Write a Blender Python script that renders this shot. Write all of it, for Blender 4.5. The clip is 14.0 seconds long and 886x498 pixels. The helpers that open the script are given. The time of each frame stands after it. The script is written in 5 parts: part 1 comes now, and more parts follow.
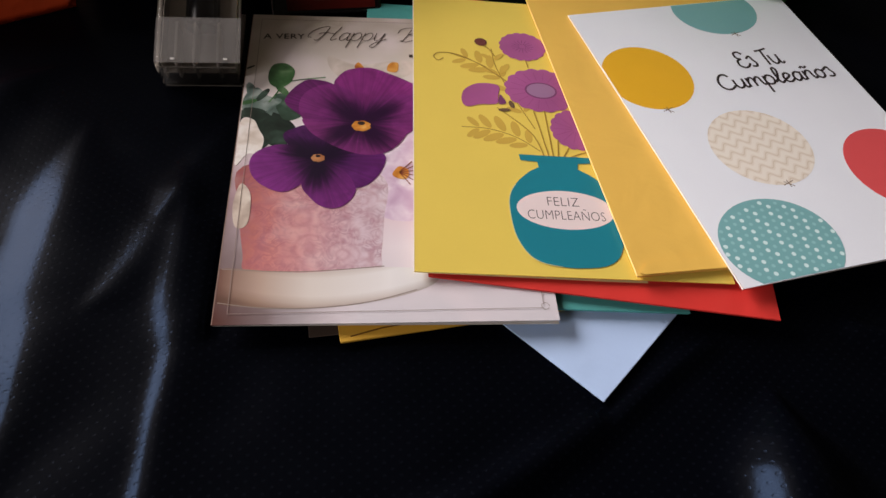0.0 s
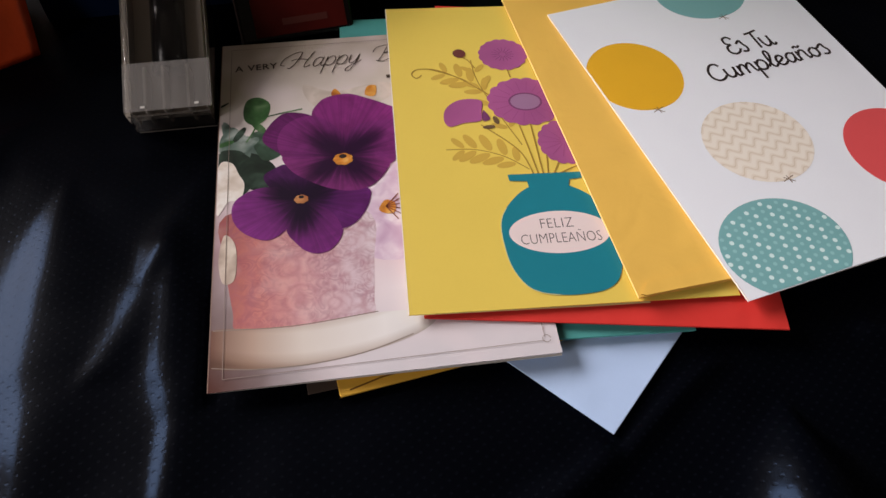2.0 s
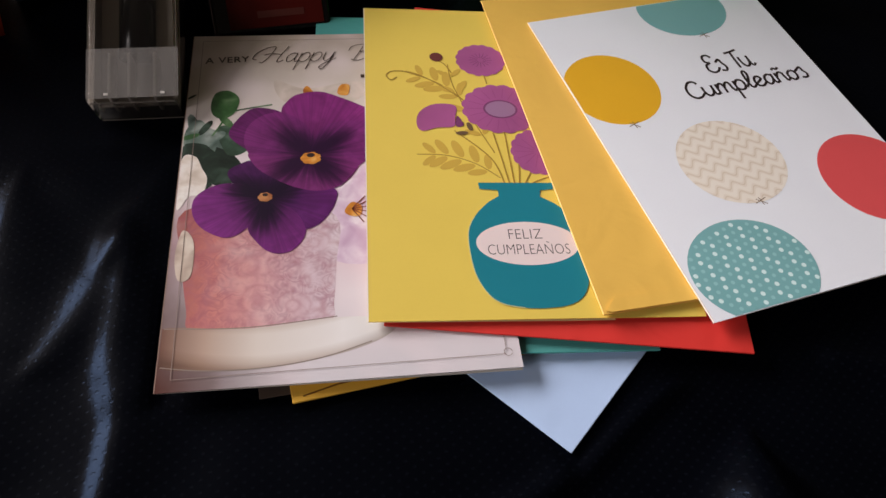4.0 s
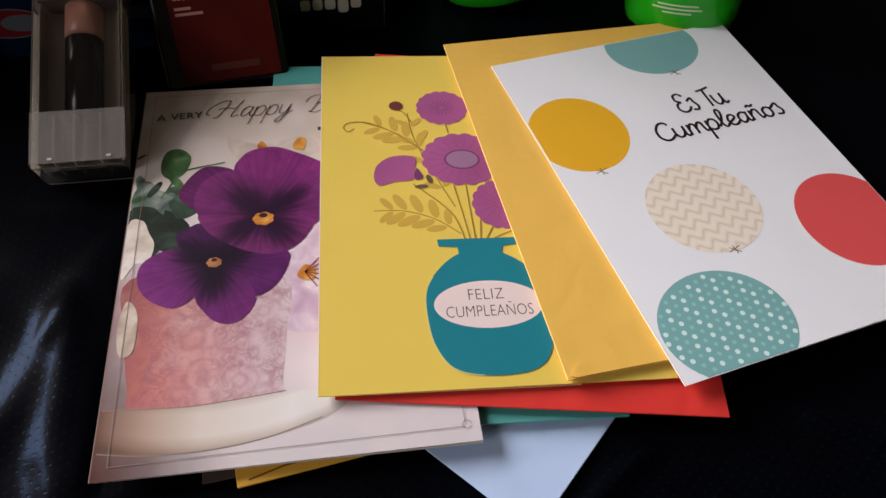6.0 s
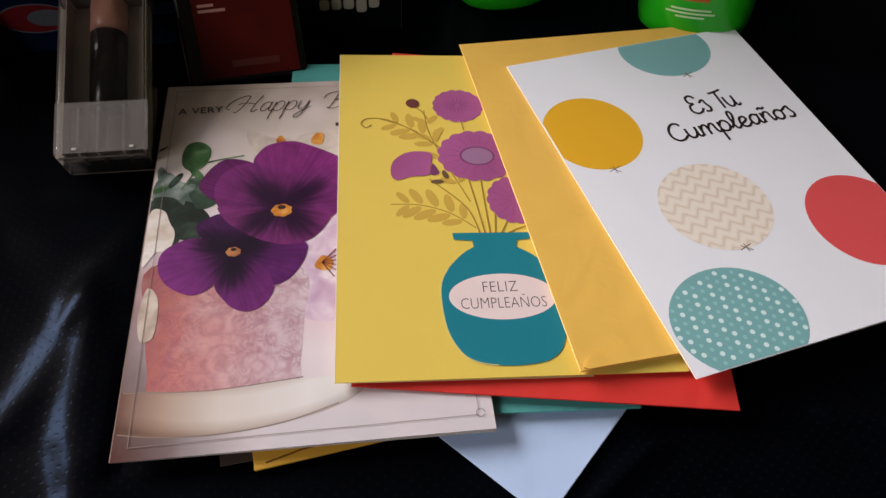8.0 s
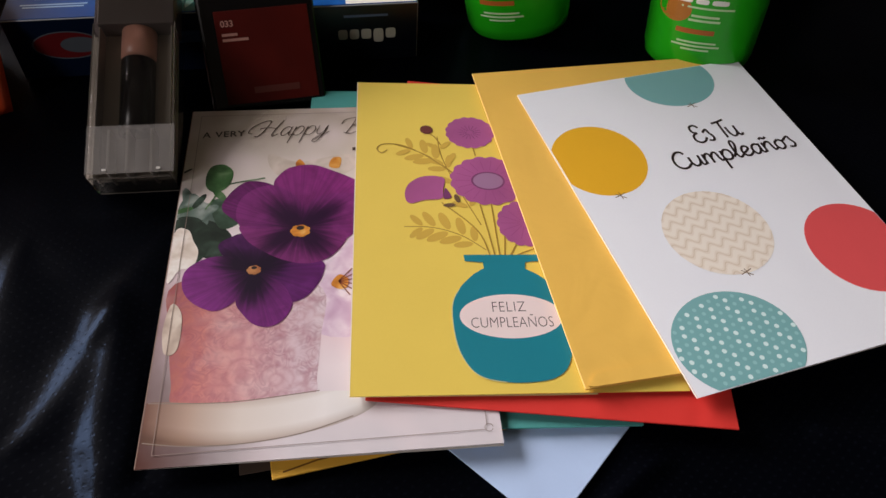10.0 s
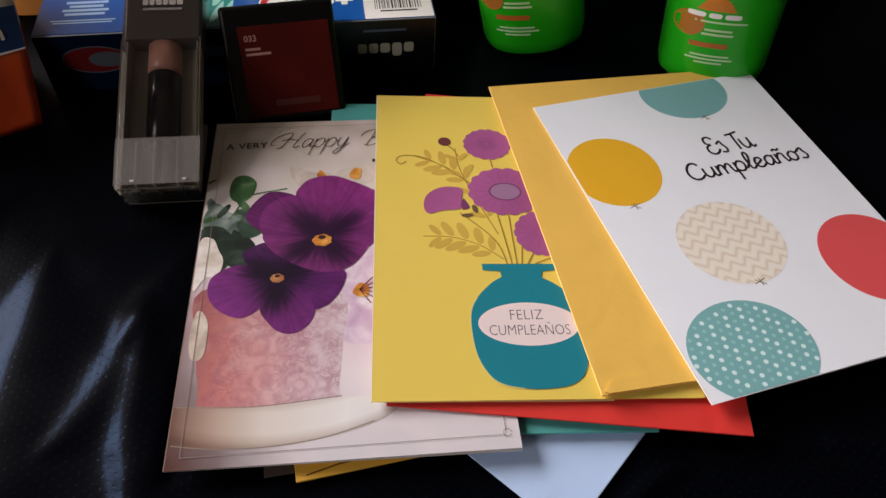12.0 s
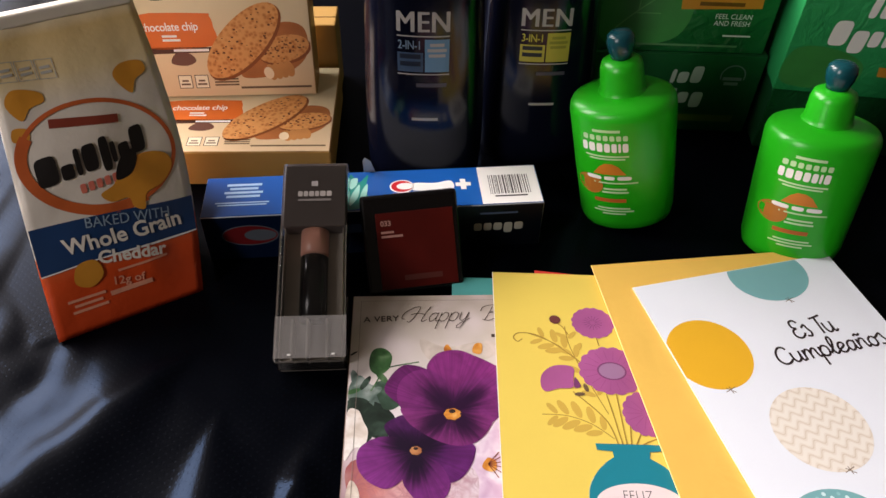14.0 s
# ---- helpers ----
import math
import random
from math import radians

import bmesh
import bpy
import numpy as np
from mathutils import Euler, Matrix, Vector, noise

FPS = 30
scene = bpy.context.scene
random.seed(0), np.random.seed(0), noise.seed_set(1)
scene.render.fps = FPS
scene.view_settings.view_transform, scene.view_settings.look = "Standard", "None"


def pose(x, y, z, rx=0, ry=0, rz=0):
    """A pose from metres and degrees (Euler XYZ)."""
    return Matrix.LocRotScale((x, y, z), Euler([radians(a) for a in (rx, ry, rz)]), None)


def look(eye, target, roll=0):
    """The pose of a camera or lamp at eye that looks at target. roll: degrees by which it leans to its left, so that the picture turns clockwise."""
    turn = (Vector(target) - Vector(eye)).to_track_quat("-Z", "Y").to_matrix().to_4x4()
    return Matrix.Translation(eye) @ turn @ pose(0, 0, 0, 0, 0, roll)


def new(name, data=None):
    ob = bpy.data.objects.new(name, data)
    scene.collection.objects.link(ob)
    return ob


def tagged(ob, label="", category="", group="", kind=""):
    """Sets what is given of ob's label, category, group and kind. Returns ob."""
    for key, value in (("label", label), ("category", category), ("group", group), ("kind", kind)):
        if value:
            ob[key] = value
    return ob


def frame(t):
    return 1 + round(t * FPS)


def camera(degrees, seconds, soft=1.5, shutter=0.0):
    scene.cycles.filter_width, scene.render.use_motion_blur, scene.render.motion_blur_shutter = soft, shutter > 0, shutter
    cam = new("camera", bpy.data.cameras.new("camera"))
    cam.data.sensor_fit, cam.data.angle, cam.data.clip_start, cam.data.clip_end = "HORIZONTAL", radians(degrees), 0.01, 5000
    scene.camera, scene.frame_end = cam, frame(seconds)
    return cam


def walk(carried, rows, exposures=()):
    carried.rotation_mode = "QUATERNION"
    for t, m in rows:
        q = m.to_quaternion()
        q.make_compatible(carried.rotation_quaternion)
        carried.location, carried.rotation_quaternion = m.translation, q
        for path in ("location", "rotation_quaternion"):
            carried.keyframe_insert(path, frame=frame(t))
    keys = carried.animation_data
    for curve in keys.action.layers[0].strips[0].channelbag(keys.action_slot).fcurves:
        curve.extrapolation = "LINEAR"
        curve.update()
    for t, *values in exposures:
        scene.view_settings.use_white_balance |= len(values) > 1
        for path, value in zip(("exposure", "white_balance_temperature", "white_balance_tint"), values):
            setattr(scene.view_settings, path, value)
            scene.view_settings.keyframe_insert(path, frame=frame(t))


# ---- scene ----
cam = camera(61.26, 14.0)
PATH = [
    (0, (0.05257, -0.14545, 0.24126), (0.16323, 0.46021, -0.54673), 7.95),
    (0.5, (0.05736, -0.12956, 0.23963), (0.20790, 0.44184, -0.56712), 8.99),
    (1, (0.05776, -0.12634, 0.24215), (0.17001, 0.44147, -0.57333), 4.82),
    (1.5, (0.05826, -0.12104, 0.24747), (0.15993, 0.44078, -0.57351), 3.29),
    (2, (0.06124, -0.11811, 0.25207), (0.15761, 0.44859, -0.56620), 2.15),
    (2.5, (0.06281, -0.11816, 0.24678), (0.16427, 0.46248, -0.56103), 2.39),
    (4.8, (0.07513, -0.10381, 0.24823), (0.20359, 0.44611, -0.57704), 8.75),
    (5, (0.07865, -0.09539, 0.25224), (0.17734, 0.45098, -0.57946), 3.96),
    (5.5, (0.09232, -0.09087, 0.25065), (0.21744, 0.48398, -0.55799), 5.22),
    (6, (0.08969, -0.09507, 0.24707), (0.20506, 0.49371, -0.55294), 4.34),
    (6.5, (0.08635, -0.09932, 0.24474), (0.19898, 0.49565, -0.55108), 4.72),
    (7, (0.08595, -0.10092, 0.24519), (0.19368, 0.49433, -0.55109), 4.28),
    (7.5, (0.08627, -0.10198, 0.24544), (0.19563, 0.49455, -0.54966), 4.47),
    (8, (0.08479, -0.10282, 0.24656), (0.19411, 0.49782, -0.54545), 4.59),
    (8.2, (0.08454, -0.10233, 0.24937), (0.19369, 0.49912, -0.54205), 4.53),
    (10.5, (0.08141, -0.11144, 0.25668), (0.17767, 0.51634, -0.51574), 4.15),
    (11, (0.08092, -0.11114, 0.25645), (0.17245, 0.51806, -0.51539), 3.65),
    (11.5, (0.07995, -0.11249, 0.25909), (0.16719, 0.51944, -0.51101), 3.19),
    (12, (0.07778, -0.11496, 0.26140), (0.16472, 0.52117, -0.50527), 3.48),
    (12.5, (0.06998, -0.11694, 0.26847), (0.15971, 0.52924, -0.48942), 3.91),
    (13, (0.05351, -0.12062, 0.28447), (0.14065, 0.52833, -0.47136), 5.12),
    (13.5, (0.02954, -0.10728, 0.32162), (0.08619, 0.53972, -0.43876), 4.47),
    (14, (0.03645, -0.10625, 0.33161), (0.07146, 0.60528, -0.37019), 1.39),
]
walk(cam, [(t, look(eye, target, roll)) for t, eye, target, roll in PATH],
     [(0, -0.64), (8, -0.64), (11, -0.64), (12.5, -0.64), (13.3, -0.35), (14, -0.08)])

# ---- world and light ----
world = bpy.data.worlds.new("world")
scene.world = world
world.use_nodes = True
wn = world.node_tree.nodes
sky = wn.new("ShaderNodeTexSky")
sky.sky_type, sky.sun_disc = "NISHITA", False
sky.sun_elevation, sky.sun_rotation = radians(42), radians(-52)
world.node_tree.links.new(sky.outputs[0], wn["Background"].inputs[0])
wn["Background"].inputs[1].default_value = 0.08


def area_light(name, m, sx, sy, power, color):
    d = bpy.data.lights.new(name, "AREA")
    d.shape, d.size, d.size_y, d.energy, d.color = "RECTANGLE", sx, sy, power, color
    ob = new(name, d)
    ob.matrix_world = m
    return ob


area_light("window_daylight", look((-1.29, 1.30, 0.94), (0.0, 1.30, 0.94)), 1.76, 0.9, 170, (1.0, 0.90, 0.875))
area_light("window_daylight", look((-1.29, -0.85, 0.92), (0.0, -0.85, 0.92)), 0.5, 0.94, 22, (1.0, 0.90, 0.875))

# ---- materials ----


def srgb(h):
    h = h.lstrip("#")
    c = [int(h[i:i + 2], 16) / 255 for i in (0, 2, 4)]
    return tuple(v / 12.92 if v <= 0.04045 else ((v + 0.055) / 1.055) ** 2.4 for v in c)


class Nodes:
    """Small wrapper for building a node material."""

    def __init__(self, name, rough=0.5, metal=0.0, spec=0.5):
        self.m = bpy.data.materials.new(name)
        self.m.use_nodes = True
        self.t = self.m.node_tree
        self.b = self.t.nodes["Principled BSDF"]
        self.b.inputs["Roughness"].default_value = rough
        self.b.inputs["Metallic"].default_value = metal
        self.b.inputs["Specular IOR Level"].default_value = spec

    def n(self, kind, **kw):
        node = self.t.nodes.new(kind)
        for k, v in kw.items():
            if k == "operation":
                node.operation = v
            else:
                node.inputs[k].default_value = v
        return node

    def l(self, a, b):
        self.t.links.new(a, b)

    def coord(self, offset=(0, 0, 0), scale=(1, 1, 1), turn=0.0):
        tc = self.n("ShaderNodeTexCoord")
        mp = self.n("ShaderNodeMapping", Location=offset, Scale=scale, Rotation=(0, 0, turn))
        self.l(tc.outputs["Object"], mp.inputs[0])
        return mp.outputs[0]

    def noise(self, scale, detail=3.0, vec=None, distortion=0.0):
        nz = self.n("ShaderNodeTexNoise", Scale=scale, Detail=detail, Distortion=distortion)
        self.l(vec if vec is not None else self.coord(), nz.inputs["Vector"])
        return nz.outputs["Fac"]

    def ramp(self, fac, stops):
        r = self.t.nodes.new("ShaderNodeValToRGB")
        e = r.color_ramp.elements
        while len(e) < len(stops):
            e.new(0.5)
        for el, (p, c) in zip(e, stops):
            el.position = p
            el.color = (*c, 1)
        self.l(fac, r.inputs[0])
        return r.outputs[0]

    def mix(self, fac, a, b, blend="MIX"):
        mx = self.t.nodes.new("ShaderNodeMixRGB")
        mx.blend_type = blend
        for sock, v in zip(mx.inputs, (fac, a, b)):
            if isinstance(v, (int, float)):
                sock.default_value = v
            elif isinstance(v, tuple):
                sock.default_value = (*v, 1)
            else:
                self.l(v, sock)
        return mx.outputs[0]

    def math(self, op, a, b=0.0, c=0.0):
        nd = self.t.nodes.new("ShaderNodeMath")
        nd.operation = op
        for sock, v in zip(nd.inputs, (a, b, c)):
            if isinstance(v, (int, float)):
                sock.default_value = v
            else:
                self.l(v, sock)
        return nd.outputs[0]

    def axis(self, vec, i):
        s = self.n("ShaderNodeSeparateXYZ")
        self.l(vec, s.inputs[0])
        return s.outputs[i]

    def length(self, vec):
        v = self.n("ShaderNodeVectorMath", operation="LENGTH")
        self.l(vec, v.inputs[0])
        return v.outputs["Value"]

    def color(self, c):
        if isinstance(c, tuple):
            self.b.inputs["Base Color"].default_value = (*c, 1)
        else:
            self.l(c, self.b.inputs["Base Color"])

    def bump(self, height, strength=0.2, distance=0.001):
        bp = self.n("ShaderNodeBump", Strength=strength, Distance=distance)
        self.l(height, bp.inputs["Height"])
        self.l(bp.outputs[0], self.b.inputs["Normal"])


def printed(name, hexcol, rough=0.45, var=0.06, spec=0.4, bump=0.06, metal=0.0, wrinkle=0.0):
    """Ink, paper or board: a base colour with two scales of variation and a faint tooth."""
    k = Nodes(name, rough, metal, spec)
    c = srgb(hexcol) if isinstance(hexcol, str) else hexcol
    lo = tuple(v * (1 - 2 * var) for v in c)
    hi = tuple(min(1, v * (1 + var)) for v in c)
    big = k.mix(k.noise(35), lo, hi)
    k.color(k.mix(k.math("MULTIPLY", k.noise(900, 2), 0.12), big, tuple(v * 0.75 for v in c)))
    if wrinkle:
        k.bump(k.math("ADD", k.math("MULTIPLY", k.noise(38, 3, None, 0.6), 3.0), k.math("MULTIPLY", k.noise(1600, 2), 0.12)), wrinkle, 0.0012)
    else:
        k.bump(k.noise(1600, 2), bump, 0.0004)
    r = k.n("ShaderNodeMapRange")
    k.l(k.noise(60), r.inputs[0])
    r.inputs[3].default_value, r.inputs[4].default_value = rough * 0.85, min(1, rough * 1.15)
    k.l(r.outputs[0], k.b.inputs["Roughness"])
    return k.m


def plastic(name, hexcol, rough=0.3, trans=0.0, spec=0.5):
    k = Nodes(name, rough, 0, spec)
    c = srgb(hexcol)
    k.color(k.mix(k.noise(40), tuple(v * 0.88 for v in c), c))
    k.bump(k.noise(500, 2), 0.04, 0.0004)
    if trans:
        k.b.inputs["Subsurface Weight"].default_value = trans
        k.b.inputs["Subsurface Radius"].default_value = (0.01, 0.02, 0.006)
        k.b.inputs["Subsurface Scale"].default_value = 0.4
    return k.m


def cloth_material():
    """Navy-black satin sports cloth with rows of tiny pricked dots."""
    k = Nodes("satin_cloth", 0.4, 0, 0.02)
    v = k.coord()
    dots = k.math("MULTIPLY",
                  k.math("SINE", k.math("MULTIPLY", k.axis(v, 0), 2 * math.pi / 0.0056)),
                  k.math("SINE", k.math("MULTIPLY", k.axis(v, 1), 2 * math.pi / 0.0044)))
    hole = k.ramp(dots, [(0.62, (0, 0, 0)), (0.86, (1, 1, 1))])
    weave = k.noise(2600, 2)
    base = k.mix(k.noise(25), (0.0006, 0.0008, 0.0018), (0.0011, 0.0015, 0.0032))
    k.color(k.mix(hole, base, (0.002, 0.0025, 0.0045)))
    h = k.math("ADD", k.math("MULTIPLY", hole, -1.0), k.math("MULTIPLY", weave, 0.25))
    k.bump(h, 0.11, 0.0006)
    # dyed satin threads: the gloss itself is navy
    gloss = k.n("ShaderNodeBsdfGlossy", Color=(0.0017, 0.0031, 0.0061, 1), Roughness=0.17)
    k.l(k.b.inputs["Normal"].links[0].from_socket, gloss.inputs["Normal"])
    both = k.n("ShaderNodeAddShader")
    k.l(k.b.outputs[0], both.inputs[0])
    k.l(gloss.outputs[0], both.inputs[1])
    k.l(both.outputs[0], k.t.nodes["Material Output"].inputs[0])
    return k.m


def petal_material(name, cx, cy, reach, lobes, phase, outer, inner, core):
    """Velvety pansy petal ink: fine veins, a paler rim and a soft rayed dark heart."""
    k = Nodes(name, 0.33, 0, 0.45)
    v = k.coord((-cx, -cy, 0))
    d = k.math("DIVIDE", k.length(v), reach)
    ang = k.math("ARCTAN2", k.axis(v, 1), k.axis(v, 0))
    way = k.n("ShaderNodeVectorMath", operation="NORMALIZE")
    k.l(v, way.inputs[0])
    ray = k.math("SUBTRACT", k.noise(9.0, 3.0, way.outputs[0]), 0.5)
    lobe = k.math("COSINE", k.math("MULTIPLY", k.math("SUBTRACT", ang, phase), lobes))
    heart = k.math("ADD", k.math("ADD", d, k.math("MULTIPLY", ray, 0.42)), k.math("MULTIPLY", lobe, -0.13))
    dark = k.ramp(heart, [(0.20, (1, 1, 1)), (0.36, (0.78, 0.78, 0.78)), (0.52, (0.15, 0.15, 0.15)), (0.70, (0, 0, 0))])
    body = k.ramp(d, [(0.2, inner), (0.6, outer), (0.95, tuple(min(1, c * 1.45) for c in outer))])
    body = k.mix(k.math("MULTIPLY", k.noise(14.0, 3.0, way.outputs[0]), 0.7), body, inner)
    vein = k.ramp(k.noise(30.0, 2.0, way.outputs[0]), [(0.42, (0, 0, 0)), (0.62, (0.4, 0.4, 0.4))])
    body = k.mix(vein, body, tuple(c * 0.45 for c in outer))
    blot = k.ramp(k.noise(90, 3, None, 0.8), [(0.40, (0, 0, 0)), (0.68, (0.55, 0.55, 0.55))])
    body = k.mix(blot, body, tuple(c * 0.5 for c in outer))
    glow = k.ramp(k.noise(130, 3), [(0.55, (0, 0, 0)), (0.78, (0.4, 0.4, 0.4))])
    body = k.mix(glow, body, tuple(min(1, c * 1.5 + 0.01) for c in outer))
    k.color(k.mix(dark, body, core))
    return k.m


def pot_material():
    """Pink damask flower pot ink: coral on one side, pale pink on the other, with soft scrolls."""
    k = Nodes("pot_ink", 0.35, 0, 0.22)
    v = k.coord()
    # the coral side is deepened with shade painted into the print
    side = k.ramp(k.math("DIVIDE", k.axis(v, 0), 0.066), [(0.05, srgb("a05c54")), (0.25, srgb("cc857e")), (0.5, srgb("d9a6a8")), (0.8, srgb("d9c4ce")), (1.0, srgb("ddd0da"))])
    wavy = k.noise(150, 1, v, 1.6)
    scroll = k.ramp(k.math("PINGPONG", k.math("MULTIPLY", wavy, 4.0), 0.5), [(0.0, (1, 1, 1)), (0.5, (0.0, 0.0, 0.0)), (1.0, (0, 0, 0))])
    blot = k.ramp(k.noise(80, 1), [(0.35, (0, 0, 0)), (0.6, (1, 1, 1))])
    amount = k.math("MULTIPLY", scroll, k.math("MULTIPLY", blot, 0.45))
    c = k.mix(amount, side, srgb("8a4a64"))
    c = k.mix(k.ramp(k.noise(55), [(0.48, (0, 0, 0)), (0.75, (0.35, 0.35, 0.35))]), c, srgb("e6d6da"))
    vo = k.n("ShaderNodeTexVoronoi", Scale=95.0)
    k.l(v, vo.inputs["Vector"])
    curl = k.ramp(k.math("PINGPONG", k.math("ADD", k.math("MULTIPLY", vo.outputs["Distance"], 2.6), k.math("MULTIPLY", k.noise(120, 3), 0.9)), 0.5), [(0.0, (0.28, 0.28, 0.28)), (0.16, (0.12, 0.12, 0.12)), (0.32, (0, 0, 0))])
    c = k.mix(curl, c, srgb("a85f70"))
    sway = k.math("ADD", k.axis(v, 0), k.math("MULTIPLY", k.noise(70, 2), 0.004))
    rib = k.ramp(k.math("PINGPONG", k.math("DIVIDE", sway, 0.0085), 0.5), [(0.0, (0.2, 0.2, 0.2)), (0.2, (0.08, 0.08, 0.08)), (0.4, (0, 0, 0))])
    k.color(k.mix(k.ramp(k.noise(210, 2, v, 0.9), [(0.48, (0, 0, 0)), (0.66, (0.28, 0.28, 0.28))]), k.mix(rib, c, srgb("b07888")), srgb("a8707c")))
    return k.m


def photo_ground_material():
    """Glossy card front: a soft-focus photograph, cream at the top, rosy brown low down at the fold, with shade painted
    into both.
    """
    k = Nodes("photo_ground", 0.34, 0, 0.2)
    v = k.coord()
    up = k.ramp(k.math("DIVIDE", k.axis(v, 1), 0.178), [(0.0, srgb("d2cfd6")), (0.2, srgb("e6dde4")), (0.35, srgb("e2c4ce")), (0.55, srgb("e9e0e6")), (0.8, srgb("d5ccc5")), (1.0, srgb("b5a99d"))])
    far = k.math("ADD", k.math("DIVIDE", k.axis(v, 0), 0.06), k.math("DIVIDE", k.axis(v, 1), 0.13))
    # rosy print, made darker to put the shade at the fold into the colour
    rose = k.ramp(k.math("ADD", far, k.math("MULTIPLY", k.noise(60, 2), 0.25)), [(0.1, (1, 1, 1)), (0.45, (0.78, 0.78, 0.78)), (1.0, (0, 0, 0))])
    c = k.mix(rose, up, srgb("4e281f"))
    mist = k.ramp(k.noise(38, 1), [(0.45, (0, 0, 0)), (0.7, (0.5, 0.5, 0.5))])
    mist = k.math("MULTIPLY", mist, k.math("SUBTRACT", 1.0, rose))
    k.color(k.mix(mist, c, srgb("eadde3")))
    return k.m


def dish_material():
    """Cream dish print: a soft round rim, grey underneath, browned towards the fold as painted shade."""
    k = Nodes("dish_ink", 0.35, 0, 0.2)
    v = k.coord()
    # left end darkened in the ink to stand in for shade
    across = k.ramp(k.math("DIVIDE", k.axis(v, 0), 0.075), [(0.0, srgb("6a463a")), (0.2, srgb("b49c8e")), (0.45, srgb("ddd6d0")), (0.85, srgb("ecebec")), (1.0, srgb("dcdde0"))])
    rise = k.math("SUBTRACT", k.axis(v, 1), k.math("MULTIPLY", k.math("POWER", k.math("ABSOLUTE", k.math("SUBTRACT", k.axis(v, 0), 0.036)), 2.0), 4.5))
    belly = k.ramp(k.math("DIVIDE", rise, 0.024), [(0.26, (0.5, 0.42, 0.38)), (0.36, (0.78, 0.73, 0.7)), (0.5, (1, 1, 1)), (0.84, (1, 1, 1)), (0.94, (0.86, 0.82, 0.8))])
    c = k.mix(1.0, across, belly, "MULTIPLY")
    k.color(k.mix(k.math("MULTIPLY", k.noise(60), 0.12), c, srgb("b8a79c")))
    return k.m


def leaf_material(name, dark, light, tip):
    """Leaf print with soft mottled light and shade and pale sheen."""
    k = Nodes(name, 0.35, 0, 0.4)
    n = k.noise(95, 2, None, 0.6)
    k.color(k.mix(k.ramp(k.noise(260, 2), [(0.5, (0, 0, 0)), (0.8, (0.5, 0.5, 0.5))]), k.ramp(n, [(0.3, srgb(dark)), (0.5, srgb(light)), (0.68, srgb(tip))]), srgb(dark)))
    return k.m


def wave_material():
    """Cream balloon with rows of zigzag waves."""
    k = Nodes("wave_ink", 0.5, 0, 0.35)
    v = k.coord((0, 0, 0), (1, 1, 1), radians(-8))
    zig = k.math("MULTIPLY", k.math("SINE", k.math("MULTIPLY", k.axis(v, 0), 2 * math.pi / 0.0078)), 0.0016)
    row = k.math("PINGPONG", k.math("DIVIDE", k.math("ADD", k.axis(v, 1), zig), 0.0056), 0.5)
    k.color(k.ramp(row, [(0.0, srgb("d2c5b1")), (0.03, srgb("d6cab8")), (0.06, srgb("e5dccf")), (0.22, srgb("e6ded3")), (0.27, srgb("eee8de")), (1.0, srgb("efeae2"))]))
    return k.m


def biscuit_material():
    k = Nodes("biscuit_ink", 0.45, 0, 0.35)
    v = k.coord()
    vo = k.n("ShaderNodeTexVoronoi", Scale=330.0)
    k.l(v, vo.inputs["Vector"])
    crumb = k.ramp(vo.outputs["Distance"], [(0.0, srgb("96552a")), (0.3, srgb("c47c42")), (0.6, srgb("dea062"))])
    k.color(k.mix(k.math("MULTIPLY", k.noise(120), 0.6), crumb, srgb("c98d4e")))
    return k.m


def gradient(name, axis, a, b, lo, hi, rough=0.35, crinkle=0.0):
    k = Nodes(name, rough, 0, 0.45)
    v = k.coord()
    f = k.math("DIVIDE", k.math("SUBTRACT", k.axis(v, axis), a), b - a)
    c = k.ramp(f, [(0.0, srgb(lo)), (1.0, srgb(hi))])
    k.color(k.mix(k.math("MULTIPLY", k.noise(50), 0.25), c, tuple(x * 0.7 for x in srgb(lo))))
    if crinkle:
        k.bump(k.noise(70, 4, None, 1.2), crinkle, 0.004)
    return k.m


def clear_plastic():
    """Thin clear sheet: mostly see-through, glossy, with a faint grey haze added to brighten it."""
    k = Nodes("clear_plastic", 0.08, 0, 0.5)
    t = k.n("ShaderNodeBsdfTransparent")
    g = k.n("ShaderNodeBsdfGlossy", Roughness=0.12)
    d = k.n("ShaderNodeBsdfDiffuse", Color=(0.75, 0.75, 0.74, 1))
    fr = k.n("ShaderNodeFresnel", IOR=1.25)
    haze = k.n("ShaderNodeMixShader")
    k.l(k.math("MULTIPLY", k.noise(140, 3), 0.008), haze.inputs[0])
    k.l(t.outputs[0], haze.inputs[1])
    k.l(d.outputs[0], haze.inputs[2])
    mx = k.n("ShaderNodeMixShader")
    k.l(fr.outputs[0], mx.inputs[0])
    k.l(haze.outputs[0], mx.inputs[1])
    k.l(g.outputs[0], mx.inputs[2])
    k.l(mx.outputs[0], k.t.nodes["Material Output"].inputs[0])
    return k.m


def frosted_label():
    k = Nodes("frosted_label", 0.35, 0, 0.5)
    k.color(k.mix(k.noise(260, 3, k.coord((0, 0, 0), (1, 0.12, 1))), srgb("858280"), srgb("c9c6c4")))
    t = k.n("ShaderNodeBsdfTransparent")
    mx = k.n("ShaderNodeMixShader")
    mx.inputs[0].default_value = 0.27
    k.l(t.outputs[0], mx.inputs[1])
    k.l(k.b.outputs[0], mx.inputs[2])
    k.l(mx.outputs[0], k.t.nodes["Material Output"].inputs[0])
    return k.m


